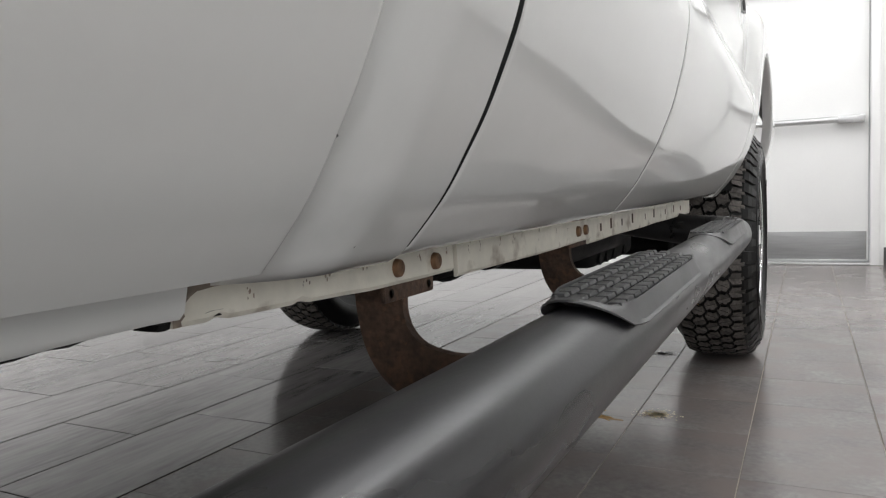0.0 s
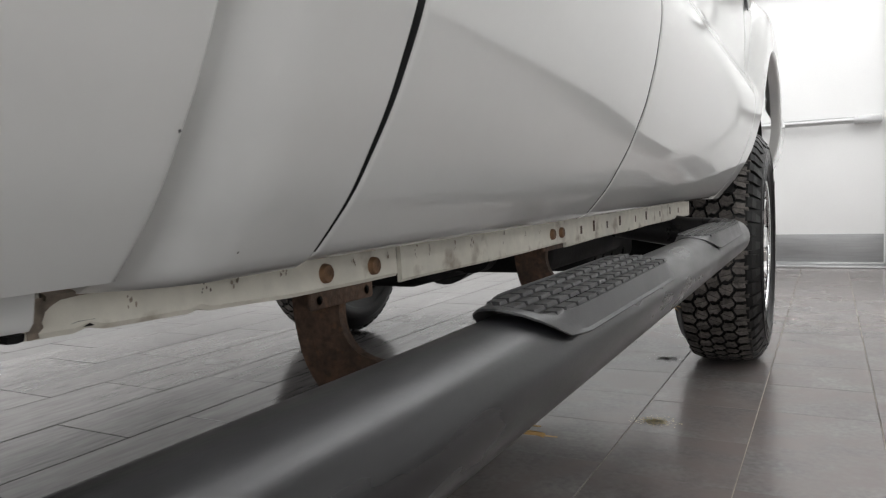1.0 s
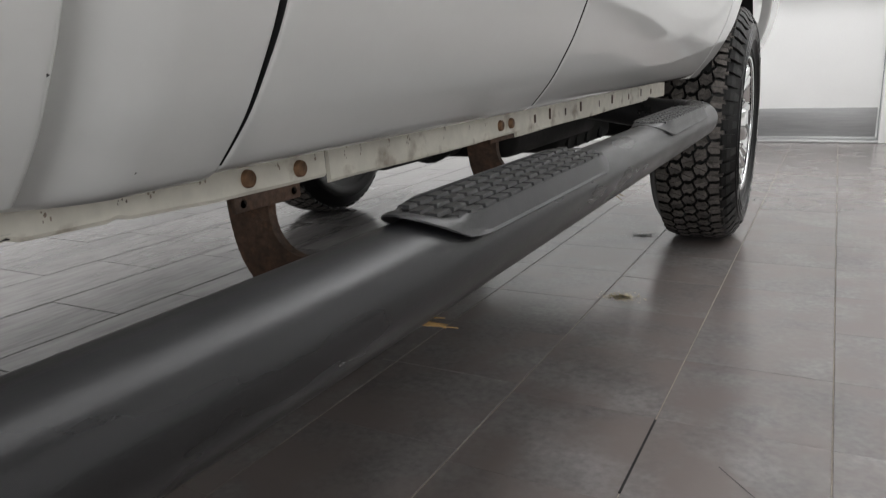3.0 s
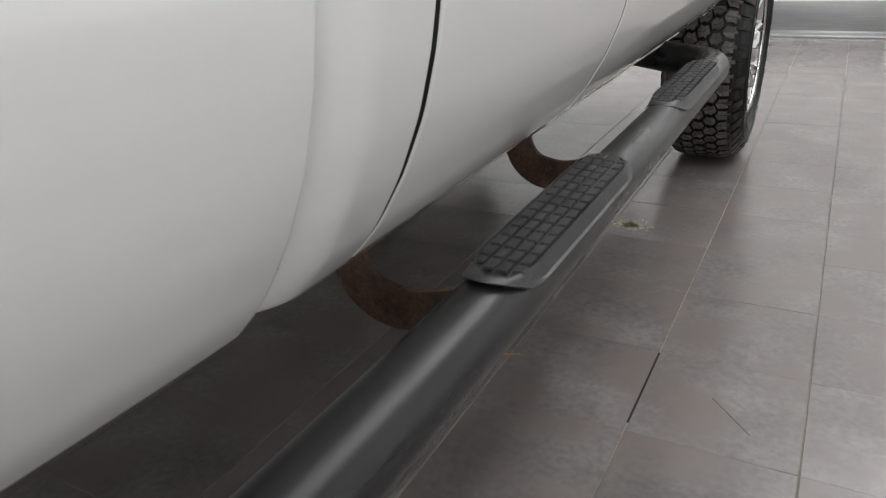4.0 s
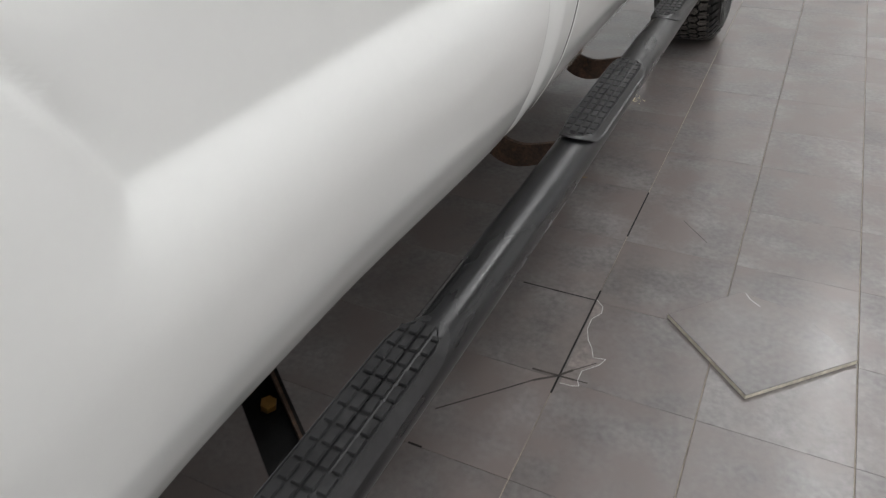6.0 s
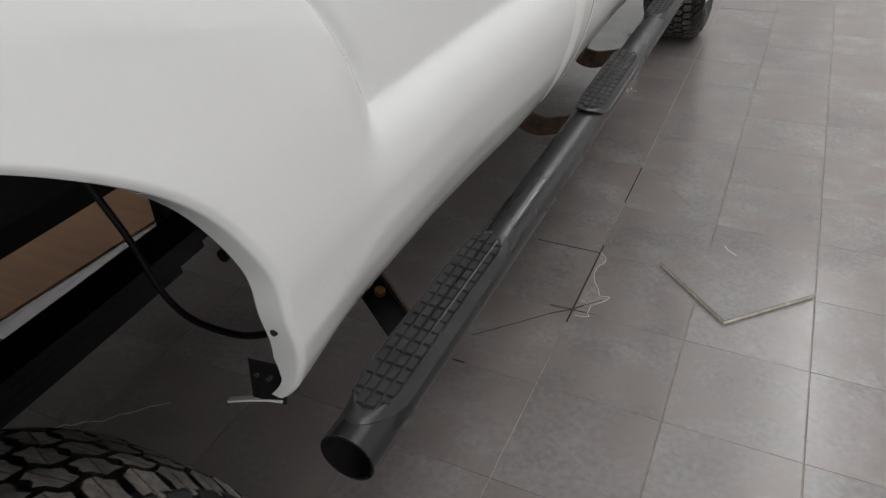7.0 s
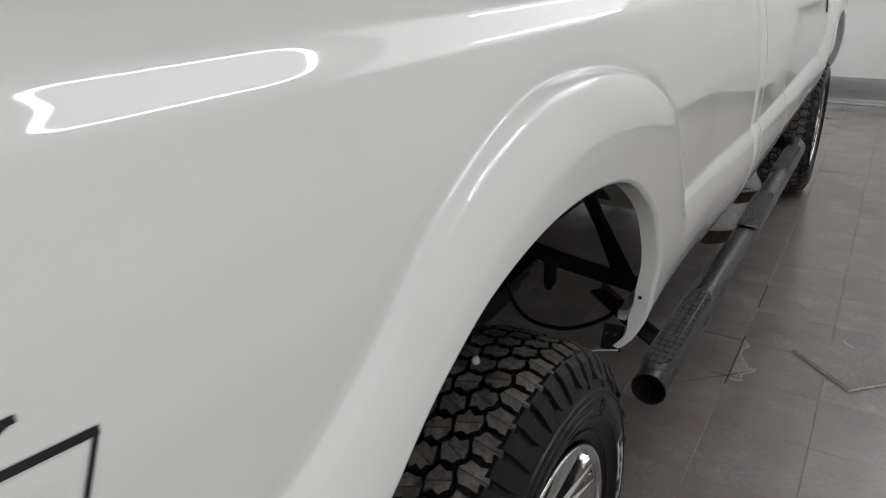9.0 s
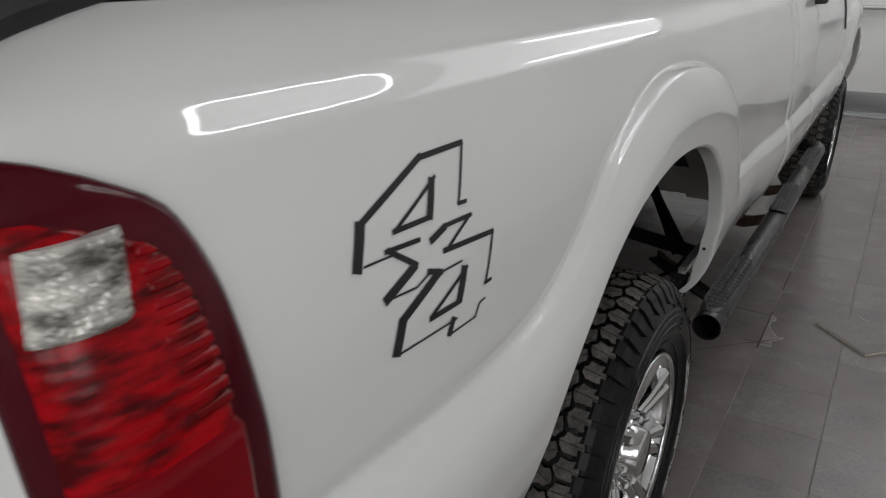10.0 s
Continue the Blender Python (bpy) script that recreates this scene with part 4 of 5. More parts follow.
def lathe(bm, profile, n, phase=0.0):
    """Spins (across, radius) pairs about the x axis."""
    rings = []
    for k in range(n):
        a = 2 * math.pi * (k + phase) / n
        rings.append([bm.verts.new((x, r * math.cos(a), r * math.sin(a))) for x, r in profile])
    for k in range(n):
        p, q = rings[k], rings[(k + 1) % n]
        for j in range(len(profile) - 1):
            bm.faces.new((p[j], p[j + 1], q[j + 1], q[j]))


def tread_block(bm, across, angle, outline, r0, r1):
    """One raised block of the tread, wrapped on the tyre's crown."""
    lo, hi = [], []
    for u, v in outline:
        for ring, r, f in ((lo, r0, 1.0), (hi, r1, 0.95)):
            x = across + v * f
            a = angle + u * f / TYRE_R
            rr = r - 1.15 * max(0.0, abs(x) - 0.055) ** 1.5
            ring.append(bm.verts.new((x, rr * math.cos(a), rr * math.sin(a))))
    bm.faces.new(hi)
    for k in range(len(lo)):
        bm.faces.new((lo[k], lo[(k + 1) % len(lo)], hi[(k + 1) % len(lo)], hi[k])).material_index = 1


def tyre_meshes():
    bm = bmesh.new()
    half = [(0.0, 0.4085), (0.05, 0.4082), (0.09, 0.4005), (0.108, 0.391), (0.117, 0.379), (0.124, 0.366), (0.1285, 0.360), (0.136, 0.349), (0.1392, 0.346), (0.1402, 0.345), (0.1425, 0.325), (0.1422, 0.300), (0.1405, 0.2985), (0.1405, 0.2945), (0.1385, 0.293),
            (0.133, 0.285), (0.128, 0.266), (0.122, 0.252), (0.117, 0.243), (0.105, 0.238)]
    lathe(bm, [(-x, r) for x, r in half[::-1]] + half[1:], 120)
    bmesh.ops.recalc_face_normals(bm, faces=bm.faces[:])
    tyre = bpy.data.meshes.new("tyre")
    for f in bm.faces:
        f.smooth = True
    bm.to_mesh(tyre)
    bm.free()
    tyre.materials.append(TYRE)
    bm = bmesh.new()
    rng = random.Random(4)
    count = 54

    def halves(shape, slope, gap):
        """Cuts a block across by a narrow slanting sipe."""
        out = []
        for sgn in (-1, 1):
            ring = []
            for i in range(len(shape)):
                (ua, va), (ub, vb) = shape[i], shape[(i + 1) % len(shape)]
                fa, fb = sgn * (ua - slope * va) - gap, sgn * (ub - slope * vb) - gap
                if fa >= 0:
                    ring.append((ua, va))
                if fa * fb < 0:
                    t = fa / (fa - fb)
                    ring.append((ua + (ub - ua) * t, va + (vb - va) * t))
            if len(ring) > 2:
                out.append(ring)
        return out

    for row, (across, kind) in enumerate(((-0.0800, 2), (-0.0405, 1), (0.0, 0), (0.0405, 1), (0.0800, 2))):
        for k in range(count):
            a = 2 * math.pi * (k + (0.5 if row % 2 else 0.0)) / count
            j = [rng.uniform(-0.0021, 0.0021) for _ in range(32)]
            if kind == 2:
                s = 1 if across > 0 else -1
                shape = [(-0.0198, -0.011 * s), (-0.010, -0.016 * s), (-0.004, -0.0235 * s), (0.006, -0.0225 * s), (0.0195, -0.012 * s), (0.0180, 0.004 * s), (0.0202, 0.012 * s), (0.0190, 0.027 * s), (0.003, 0.030 * s), (-0.0185, 0.026 * s), (-0.0172, 0.008 * s)]
            else:
                shape = [(-0.0200, -0.0120), (-0.0120, -0.0165), (-0.0050, -0.0238), (0.0060, -0.0225), (0.0205, -0.0150), (0.0150, -0.0040), (0.0175, 0.0010), (0.0205, 0.0100), (0.0125, 0.0150), (0.0060, 0.0240), (-0.0060, 0.0225), (-0.0205, 0.0150), (-0.0150, 0.0040), (-0.0175, -0.0010)]
            shape = [(u + j[2 * i], v + j[2 * i + 1]) for i, (u, v) in enumerate(shape)]
            shape = [(u * 1.06, v * 0.90) for u, v in shape]
            for bit in halves(shape, 0.1 if kind == 2 else (0.45 if (row + k) % 2 else -0.35), 0.0007):
                tread_block(bm, across, a, bit, 0.403, 0.4165)
    tread = bpy.data.meshes.new("tread")
    bmesh.ops.recalc_face_normals(bm, faces=bm.faces[:])
    bm.to_mesh(tread)
    bm.free()
    tread.materials.append(TREAD)
    tread.materials.append(TYRE)
    # raised outline letters on the wall, as plain bars
    bm = bmesh.new()
    for k in range(10):
        a0 = radians(-2 - k * 7.4)
        for (u0, u1, q0, q1) in ((-0.016, -0.0105, 0.301, 0.331), (0.010, 0.0155, 0.301, 0.331), (-0.016, 0.0155, 0.324, 0.331), (-0.016, 0.0155, 0.301, 0.308)):
            if (k + int(q0 * 1000) + int(u0 * 1000)) % 4 == 0:
                continue
            ring = []
            for u, r in ((u0, q0), (u1, q0), (u1, q1), (u0, q1)):
                t = a0 - u / 0.28
                ring.append(bm.verts.new((0.1432 if r > 0.315 else 0.1438, r * math.cos(t), r * math.sin(t))))
            bm.faces.new(ring)
    bmesh.ops.solidify(bm, geom=bm.faces[:], thickness=0.0025)
    bmesh.ops.recalc_face_normals(bm, faces=bm.faces[:])
    letters = bpy.data.meshes.new("sidewall_lettering")
    bm.to_mesh(letters)
    bm.free()
    letters.materials.append(LETTER)
    bm = bmesh.new()
    for r, x, fat in ((0.3445, 0.1402, 0.0028), (0.2975, 0.1418, 0.0022), (0.268, 0.1300, 0.0026)):
        n = 96
        rings = [[bm.verts.new((x + fat * u, (r + fat * v) * math.cos(2 * math.pi * k / n), (r + fat * v) * math.sin(2 * math.pi * k / n))) for u, v in ((-0.5, -1), (0.7, -0.6), (0.7, 0.6), (-0.5, 1))] for k in range(n)]
        for k in range(n):
            for q in range(3):
                bm.faces.new((rings[k][q], rings[k][q + 1], rings[(k + 1) % n][q + 1], rings[(k + 1) % n][q]))
    for k in range(8):
        t, w = radians(38), 2 * math.pi * k / 8
        cy, cz = 0.318 * math.cos(t) + 0.0125 * math.cos(w), 0.318 * math.sin(t) + 0.0125 * math.sin(w)
        bmesh.ops.create_cone(bm, cap_ends=True, segments=8, radius1=0.0042, radius2=0.0028, depth=0.004, matrix=pose(0.1435, cy, cz, 0, 90, 0))
    for a0, a1, r0, r1 in ((48, 96, 0.334, 0.306), (100, 150, 0.334, 0.306), (-84, -140, 0.334, 0.306), (-150, -205, 0.334, 0.306)):
        pts = [radians(a0 + (a1 - a0) * k / 12) for k in range(13)]
        for edge in (0, 1):
            rows = [[bm.verts.new((0.1428 + h, (r0 + (r1 - r0) * (edge * 0.75 + 0.25 * k / 12) + d) * math.cos(t), (r0 + (r1 - r0) * (edge * 0.75 + 0.25 * k / 12) + d) * math.sin(t))) for d, h in ((-0.0016, -0.001), (0.0, 0.0016), (0.0016, -0.001))] for k, t in enumerate(pts)]
            for p, q in zip(rows, rows[1:]):
                for j in range(2):
                    bm.faces.new((p[j], p[j + 1], q[j + 1], q[j]))
    bmesh.ops.recalc_face_normals(bm, faces=bm.faces[:])
    relief = bpy.data.meshes.new("sidewall_relief")
    bm.to_mesh(relief)
    bm.free()
    relief.materials.append(TYRE)
    return tyre, tread, letters, relief


def rim_meshes():
    bm = bmesh.new()
    lathe(bm, [(0.128, 0.232), (0.131, 0.238), (0.126, 0.243), (0.118, 0.238), (0.108, 0.224), (0.07, 0.214), (-0.02, 0.206), (-0.10, 0.214), (-0.118, 0.236)], 96)
    rim = bpy.data.meshes.new("rim")
    bmesh.ops.recalc_face_normals(bm, faces=bm.faces[:])
    for f in bm.faces:
        f.smooth = True
    bm.to_mesh(rim)
    bm.free()
    rim.materials.append(CHROME)
    bm = bmesh.new()
    # one forked spoke: two legs from the hub that widen at the rim
    for s in (-1, 1):
        a = [(0.080, s * 0.0115, 0.085), (0.098, s * 0.0150, 0.15), (0.116, s * 0.0270, 0.226)]
        w = [0.0100, 0.0125, 0.0190]
        rows = []
        for (x, u, r), h in zip(a, w):
            rows.append([bm.verts.new(p) for p in ((x - 0.03, u - h, r), (x, u - h, r), (x + 0.006, u - h * 0.4, r), (x + 0.006, u + h * 0.4, r), (x, u + h, r), (x - 0.03, u + h, r))])
        for p, q in zip(rows, rows[1:]):
            for k in range(6):
                bm.faces.new((p[k], p[(k + 1) % 6], q[(k + 1) % 6], q[k]))
        bm.faces.new(rows[0])
        bm.faces.new(rows[-1][::-1])
    spoke = bpy.data.meshes.new("spoke")
    bmesh.ops.recalc_face_normals(bm, faces=bm.faces[:])
    bm.to_mesh(spoke)
    bm.free()
    spoke.materials.append(CHROME)
    bm = bmesh.new()
    lathe(bm, [(0.03, 0.112), (0.078, 0.108), (0.086, 0.098), (0.086, 0.070), (0.098, 0.062), (0.128, 0.056), (0.134, 0.048), (0.136, 0.0)], 48)
    cap = bpy.data.meshes.new("hub_cap")
    bmesh.ops.recalc_face_normals(bm, faces=bm.faces[:])
    for f in bm.faces:
        f.smooth = True
    bm.to_mesh(cap)
    bm.free()
    cap.materials.append(CHROME)
    bm = bmesh.new()
    rod(bm, (0, 0, 0), (0.03, 0, 0), 0.0125, 0.0115, 6)
    rod(bm, (0.03, 0, 0), (0.036, 0, 0), 0.0115, 0.006, 6)
    nut = bpy.data.meshes.new("lug_nut")
    bm.to_mesh(nut)
    bm.free()
    nut.materials.append(CHROME)
    bm = bmesh.new()
    lathe(bm, [(-0.02, 0.0), (-0.02, 0.165), (0.012, 0.165), (0.012, 0.06), (0.05, 0.055), (0.05, 0.0)], 48)
    disc = bpy.data.meshes.new("wheel")
    bmesh.ops.recalc_face_normals(bm, faces=bm.faces[:])
    bm.to_mesh(disc)
    bm.free()
    disc.materials.append(CASTING)
    return rim, spoke, cap, nut, disc


def lug_mesh(deep):
    """One lug that runs from the tread's edge down the tyre's outer wall."""
    v, rows = [], []
    for u, r, x in ((-0.0188, 0.4065, 0.098), (-0.0180, 0.395, 0.1115), (-0.0165, 0.378, 0.1215), (-0.0135, deep, 0.1330)):
        rows.append((abs(u), r, x))
    for w, r, x in rows:
        for u in (-w, w):
            t = u / 0.39
            for dx, k in ((-0.010, 1.0), (0.0050, 0.86)):
                t2 = t * k
                v.append((x + dx, r * math.sin(t2), r * math.cos(t2)))
    f = []
    for i in range(3):
        a, b = 4 * i, 4 * i + 4
        f += [(a + 1, a + 3, b + 3, b + 1), (a, a + 1, b + 1, b), (a + 2, b + 2, b + 3, a + 3)]
    f += [(12, 13, 15, 14), (0, 2, 3, 1)]
    me = bpy.data.meshes.new("sidewall_lug")
    me.from_pydata(v, [], f)
    me.materials.append(TYRE)
    return me


LUGS = (lug_mesh(0.352), lug_mesh(0.364))
bm = bmesh.new()
lathe(bm, [(-0.122, 0.0), (-0.122, 0.150), (-0.116, 0.205), (-0.105, 0.212), (-0.03, 0.205), (-0.03, 0.0)], 40)
bmesh.ops.recalc_face_normals(bm, faces=bm.faces[:])
DRUM_M = bpy.data.meshes.new("brake_drum")
bm.to_mesh(DRUM_M)
bm.free()
DRUM_M.materials.append(CHASSIS)
TYRE_M, TREAD_M, LETTER_M, RELIEF_M = tyre_meshes()
RIM_M, SPOKE_M, CAP_M, NUT_M, DISC_M = rim_meshes()


def add_wheel(x, y, s, spin):
    wheel = new("wheel", DISC_M)
    wheel.parent = truck
    wheel.matrix_basis = pose(x, y, HUB_Z, spin, 0, 0) if s > 0 else pose(x, y, HUB_Z, 0, 0, 180) @ pose(0, 0, 0, spin)
    tagged(wheel, "chrome spoked wheel with a chunky all-terrain tyre")
    for name, me in (("tyre", TYRE_M), ("tread", TREAD_M), ("sidewall_lettering", LETTER_M), ("sidewall_relief", RELIEF_M), ("rim", RIM_M), ("hub_cap", CAP_M)):
        new(name, me).parent = wheel
    new("brake_drum", DRUM_M).parent = wheel
    for k in range(54):
        lug = new("sidewall_lug", LUGS[k % 2])
        lug.parent, lug.matrix_basis = wheel, pose(0, 0, 0, 360 * k / 54)
    for k in range(8):
        sp = new("spoke", SPOKE_M)
        sp.parent, sp.matrix_basis = wheel, pose(0, 0, 0, 45 * k)
        nt = new("lug_nut", NUT_M)
        nt.parent = wheel
        a = radians(45 * k + 22.5)
        nt.location = (0.084, 0.084 * math.cos(a), 0.084 * math.sin(a))


add_wheel(0.918, REAR_HUB, 1, 20)
add_wheel(0.936, FRONT_HUB, 1, 5)
add_wheel(2 * CX - 0.930, REAR_HUB, -1, 0)
add_wheel(2 * CX - 0.936, FRONT_HUB, -1, 0)

# ---- chassis ----
for s in (-1, 1):
    bm = bmesh.new()
    sweep(bm, [(CX + s * 0.43, -3.30, 0.825), (CX + s * 0.43, -1.25, 0.825), (CX + s * 0.43, -0.85, 0.68), (CX + s * 0.43, 0.15, 0.66), (CX + s * 0.43, 0.45, 0.56), (CX + s * 0.43, 1.3, 0.56), (CX + s * 0.43, 1.6, 0.66), (CX + s * 0.43, 2.55, 0.66)], [(-0.035, -0.09), (0.035, -0.09), (0.035, 0.11), (-0.035, 0.11)])
    part("frame_rail", bm, CHASSIS, truck)
    bm = bmesh.new()
    for k in range(4):
        sweep(bm, [(CX + s * 0.52, REAR_HUB + (-0.85 + 0.06 * k) + (1.75 - 0.12 * k) * i / 16, 0.582 - 0.016 * k + 0.02 * (2 * i / 16 - 1) ** 2) for i in range(17)],
              [(-0.038, -0.007), (0.038, -0.007), (0.038, 0.007), (-0.038, 0.007)])
    part("leaf_spring", bm, CHASSIS, truck)
    bm = bmesh.new()
    rod(bm, (CX + s * 0.60, REAR_HUB - 0.45, 1.0), (CX + s * 0.64, REAR_HUB - 0.10, 0.46), 0.032, n=18)
    rod(bm, (CX + s * 0.63, REAR_HUB - 0.16, 0.55), (CX + s * 0.645, REAR_HUB - 0.05, 0.40), 0.022, n=14)
    part("shock_absorber", bm, CHASSIS, truck)
bm = bmesh.new()
rod(bm, (CX - 0.80, REAR_HUB, HUB_Z), (CX + 0.80, REAR_HUB, HUB_Z), 0.048)
rod(bm, (CX, REAR_HUB - 0.16, HUB_Z), (CX, REAR_HUB + 0.18, HUB_Z), 0.16, 0.12, 24)
part("rear_axle", bm, CHASSIS, truck)
bm = bmesh.new()
rod(bm, (CX - 0.80, FRONT_HUB, HUB_Z), (CX + 0.80, FRONT_HUB, HUB_Z), 0.045)
rod(bm, (CX - 0.22, FRONT_HUB - 0.16, HUB_Z), (CX - 0.22, FRONT_HUB + 0.16, HUB_Z), 0.15, 0.12, 24)
part("front_axle", bm, CHASSIS, truck)
bm = bmesh.new()
rod(bm, (CX, REAR_HUB + 0.16, HUB_Z + 0.02), (CX, 0.30, 0.60), 0.05)
part("driveshaft", bm, CHASSIS, truck)
bm = bmesh.new()
box(bm, CX - 0.22, CX + 0.24, 0.35, 1.30, 0.45, 0.74, 0.05, 3)
box(bm, CX + 0.10, CX + 0.40, 0.42, 0.88, 0.43, 0.66, 0.06, 3)
rod(bm, (CX + 0.30, 0.36, 0.53), (CX + 0.30, 0.86, 0.53), 0.06, 0.075)
part("gearbox", bm, CHASSIS, truck)
bm = bmesh.new()
box(bm, 0.50, 0.76, 0.40, 1.02, 0.475, 0.64, 0.03, 3)
rod(bm, (0.60, 0.36, 0.53), (0.60, 0.42, 0.53), 0.05, n=20)
part("transfer_case", bm, CHASSIS, truck)
bm = bmesh.new()
box(bm, 0.44, 0.71, 0.86, 1.34, 0.425, 0.62, 0.03, 3)
for y in (0.90, 0.98, 1.07, 1.2):
    rod(bm, (0.70, y, 0.45), (0.715, y, 0.45), 0.016, n=8)
part("axle_link", bm, CHASSIS, truck)
bm = bmesh.new()
rod(bm, (CX + 0.22, -0.55, 0.60), (CX + 0.22, 0.10, 0.58), 0.085, 0.085, 24)
rod(bm, (CX + 0.22, 0.10, 0.58), (CX + 0.28, 1.30, 0.60), 0.035)
part("exhaust", bm, CASTING, truck, "dull metal exhaust pipe and silencer")
for y, z in ((-2.75, 0.74), (-0.35, 0.62), (0.95, 0.52), (2.35, 0.62)):
    bm = bmesh.new()
    box(bm, CX - 0.40, CX + 0.40, y - 0.05, y + 0.05, z, z + 0.08, 0.01)
    part("crossmember", bm, CHASSIS, truck)
bm = bmesh.new()
sweep(bm, [(0.50, -1.36, 0.72), (0.72, -1.29, 0.64), (0.92, -1.26, 0.60)], [(-0.006, -0.022), (0.006, -0.022), (0.006, 0.022), (-0.006, 0.022)])
sweep(bm, [(0.70, -1.22, 0.90), (0.76, -1.15, 0.72), (0.86, -1.18, 0.56)], [(-0.03, -0.012), (0.03, -0.012), (0.03, 0.012), (-0.03, 0.012)])
box(bm, 0.695, 0.725, -1.405, -1.375, 0.61, 0.70, 0.008)
box(bm, 0.448, 0.480, -1.312, -1.12, 0.48, 0.76, 0.006)
rod(bm, (0.72, -1.42, 0.622), (0.72, -1.425, 0.622), 0.011, n=10)
part("hanger_bracket", bm, CHASSIS, truck)
bm = bmesh.new()
route = [(0.52, -1.52, 0.90), (0.60, -1.514, 0.751), (0.63, -1.508, 0.678), (0.66, -1.508, 0.598), (0.71, -1.511, 0.559), (0.79, -1.515, 0.558), (0.86, -1.53, 0.590), (0.93, -1.55, 0.644), (0.965, -1.57, 0.70)]
xy, xz = soft_curve([(a, b) for a, b, c in route], 40), soft_curve([(a, c) for a, b, c in route], 40)
sweep(bm, [(a[0], a[1], float(np.interp(a[0], xz[:, 0], xz[:, 1]))) for a in xy], oval(0.0055, 0.0055, 10))
part("brake_cable", bm, CHASSIS, truck)
# the turned bottom of the flare, with its bolt hole
bm = bmesh.new()
sweep(bm, [(0.985, -1.636, 0.6125), (0.965, -1.638, 0.609), (0.940, -1.642, 0.603), (0.905, -1.648, 0.592)], [(-0.004, -0.0015), (0.004, -0.0015), (0.004, 0.0015), (-0.004, 0.0015)])
part("flare_foot", bm, PAINT, truck)
bm = bmesh.new()
sweep(bm, [(0.948, -1.642, 0.648), (0.970, -1.638, 0.646), (0.992, -1.634, 0.644)], [(-0.002, -0.032), (0.002, -0.038), (0.002, 0.030), (-0.002, 0.024)])
plate = part("flare_bracket", bm, CHASSIS, truck, "black bracket plate behind the flare's foot")
bm = bmesh.new()
for x in (0.958, 0.976):
    rod(bm, (x, -1.638, 0.652), (x, -1.645, 0.652), 0.0035, n=8)
part("bracket_bolt", bm, CASTING, plate)
bm = bmesh.new()
rod(bm, (1.034, -1.664, 0.772), (1.034, -1.6795, 0.774), 0.0042, n=12)
part("bolt_hole", bm, DARK_JOINT, truck)

# added near-black screen along the underbody, so the view through the wheel well ends dark
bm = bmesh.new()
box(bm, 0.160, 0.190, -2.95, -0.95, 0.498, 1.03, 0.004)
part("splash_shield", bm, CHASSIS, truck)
bm = bmesh.new()
rod(bm, (0.462, -1.752, 0.76), (0.462, -1.752, 0.628), 0.056, 0.054, 24)
rod(bm, (0.462, -1.752, 0.628), (0.462, -1.752, 0.604), 0.054, 0.046, 24)
rod(bm, (0.462, -1.752, 0.604), (0.462, -1.752, 0.592), 0.046, 0.028, 24)
part("bump_stop", bm, CHASSIS, truck)

# ---- lamp, decal and handles on the flank ----
ZS = np.linspace(0.80, 1.376, 60)
FRONT_EDGE = [(0.80, -3.29), (0.82, -3.255), (0.85, -3.228), (0.95, -3.217), (1.087, -3.2125), (1.189, -3.2165), (1.237, -3.2215), (1.273, -3.2275), (1.306, -3.238), (1.330, -3.2525), (1.3475, -3.279), (1.3625, -3.308), (1.3722, -3.334), (1.376, -3.350)]


def on_flank(name, zs, rear, front, lift, crown, mat, parent, label=""):
    """A moulding that lies on the flank between a rear and a front edge, crowned and turned down at its rim."""
    rows = []
    for i, z in enumerate(zs):
        a, b = rear(z), front(z)
        row = []
        for u in np.concatenate([[0.0], np.linspace(0, 1, 26), [1.0]]):
            row.append((a + (b - a) * u, u))
        ys = np.array([r[0] for r in row])
        us = np.array([r[1] for r in row])
        v = i / (len(zs) - 1)
        x = flank(ys, np.full(len(ys), z)) + tuck(ys) + lift + crown * np.sqrt(np.clip(1 - (2 * us - 1) ** 4, 0, 1)) * math.sqrt(max(0, 1 - (2 * v - 1) ** 8))
        x[0] -= lift + 0.018
        x[-1] -= lift + 0.018
        if i in (0, len(zs) - 1):
            x = x - lift - crown * 0.5
        rows.append([(x[k], ys[k], z) for k in range(len(ys))][::-1])
    return grid_mesh(name, rows, mat, parent, label)


LAMP_EDGE = soft_curve(FRONT_EDGE, 120)
fe = lambda z: float(np.interp(z, LAMP_EDGE[:, 0], LAMP_EDGE[:, 1]))
lamp_body = on_flank("tail_light", ZS, lambda z: -3.377, fe, 0.002, 0.010, MAROON, truck, "red tail light with a clear reversing lens")
INNER_EDGE = soft_curve([(0.83, -3.268), (0.95, -3.249), (1.087, -3.246), (1.146, -3.2455), (1.206, -3.2470), (1.252, -3.2525), (1.286, -3.260), (1.3105, -3.275), (1.3297, -3.311), (1.3449, -3.352)], 120)
ie = lambda z: float(np.interp(z, INNER_EDGE[:, 0], INNER_EDGE[:, 1]))
on_flank("red_lens", np.linspace(0.84, 1.347, 70), lambda z: -3.369, ie, 0.006, 0.011, RED_LENS, lamp_body, "ridged red lens")
for k in range(11):
    za = 1.186 + 0.0118 * k
    on_flank("prism_ridge", np.linspace(za, za + 0.0108, 6), lambda z: -3.290, lambda z: ie(z) - 0.003, 0.0155, 0.0014 + 0.0008 * (k % 3), RIDGE_LENS, lamp_body)
on_flank("reflector", np.linspace(0.86, 1.180, 30), lambda z: -3.366, lambda z: ie(z) - 0.003, 0.0185, 0.002, PLAIN_RED, lamp_body, "plain red reflector")
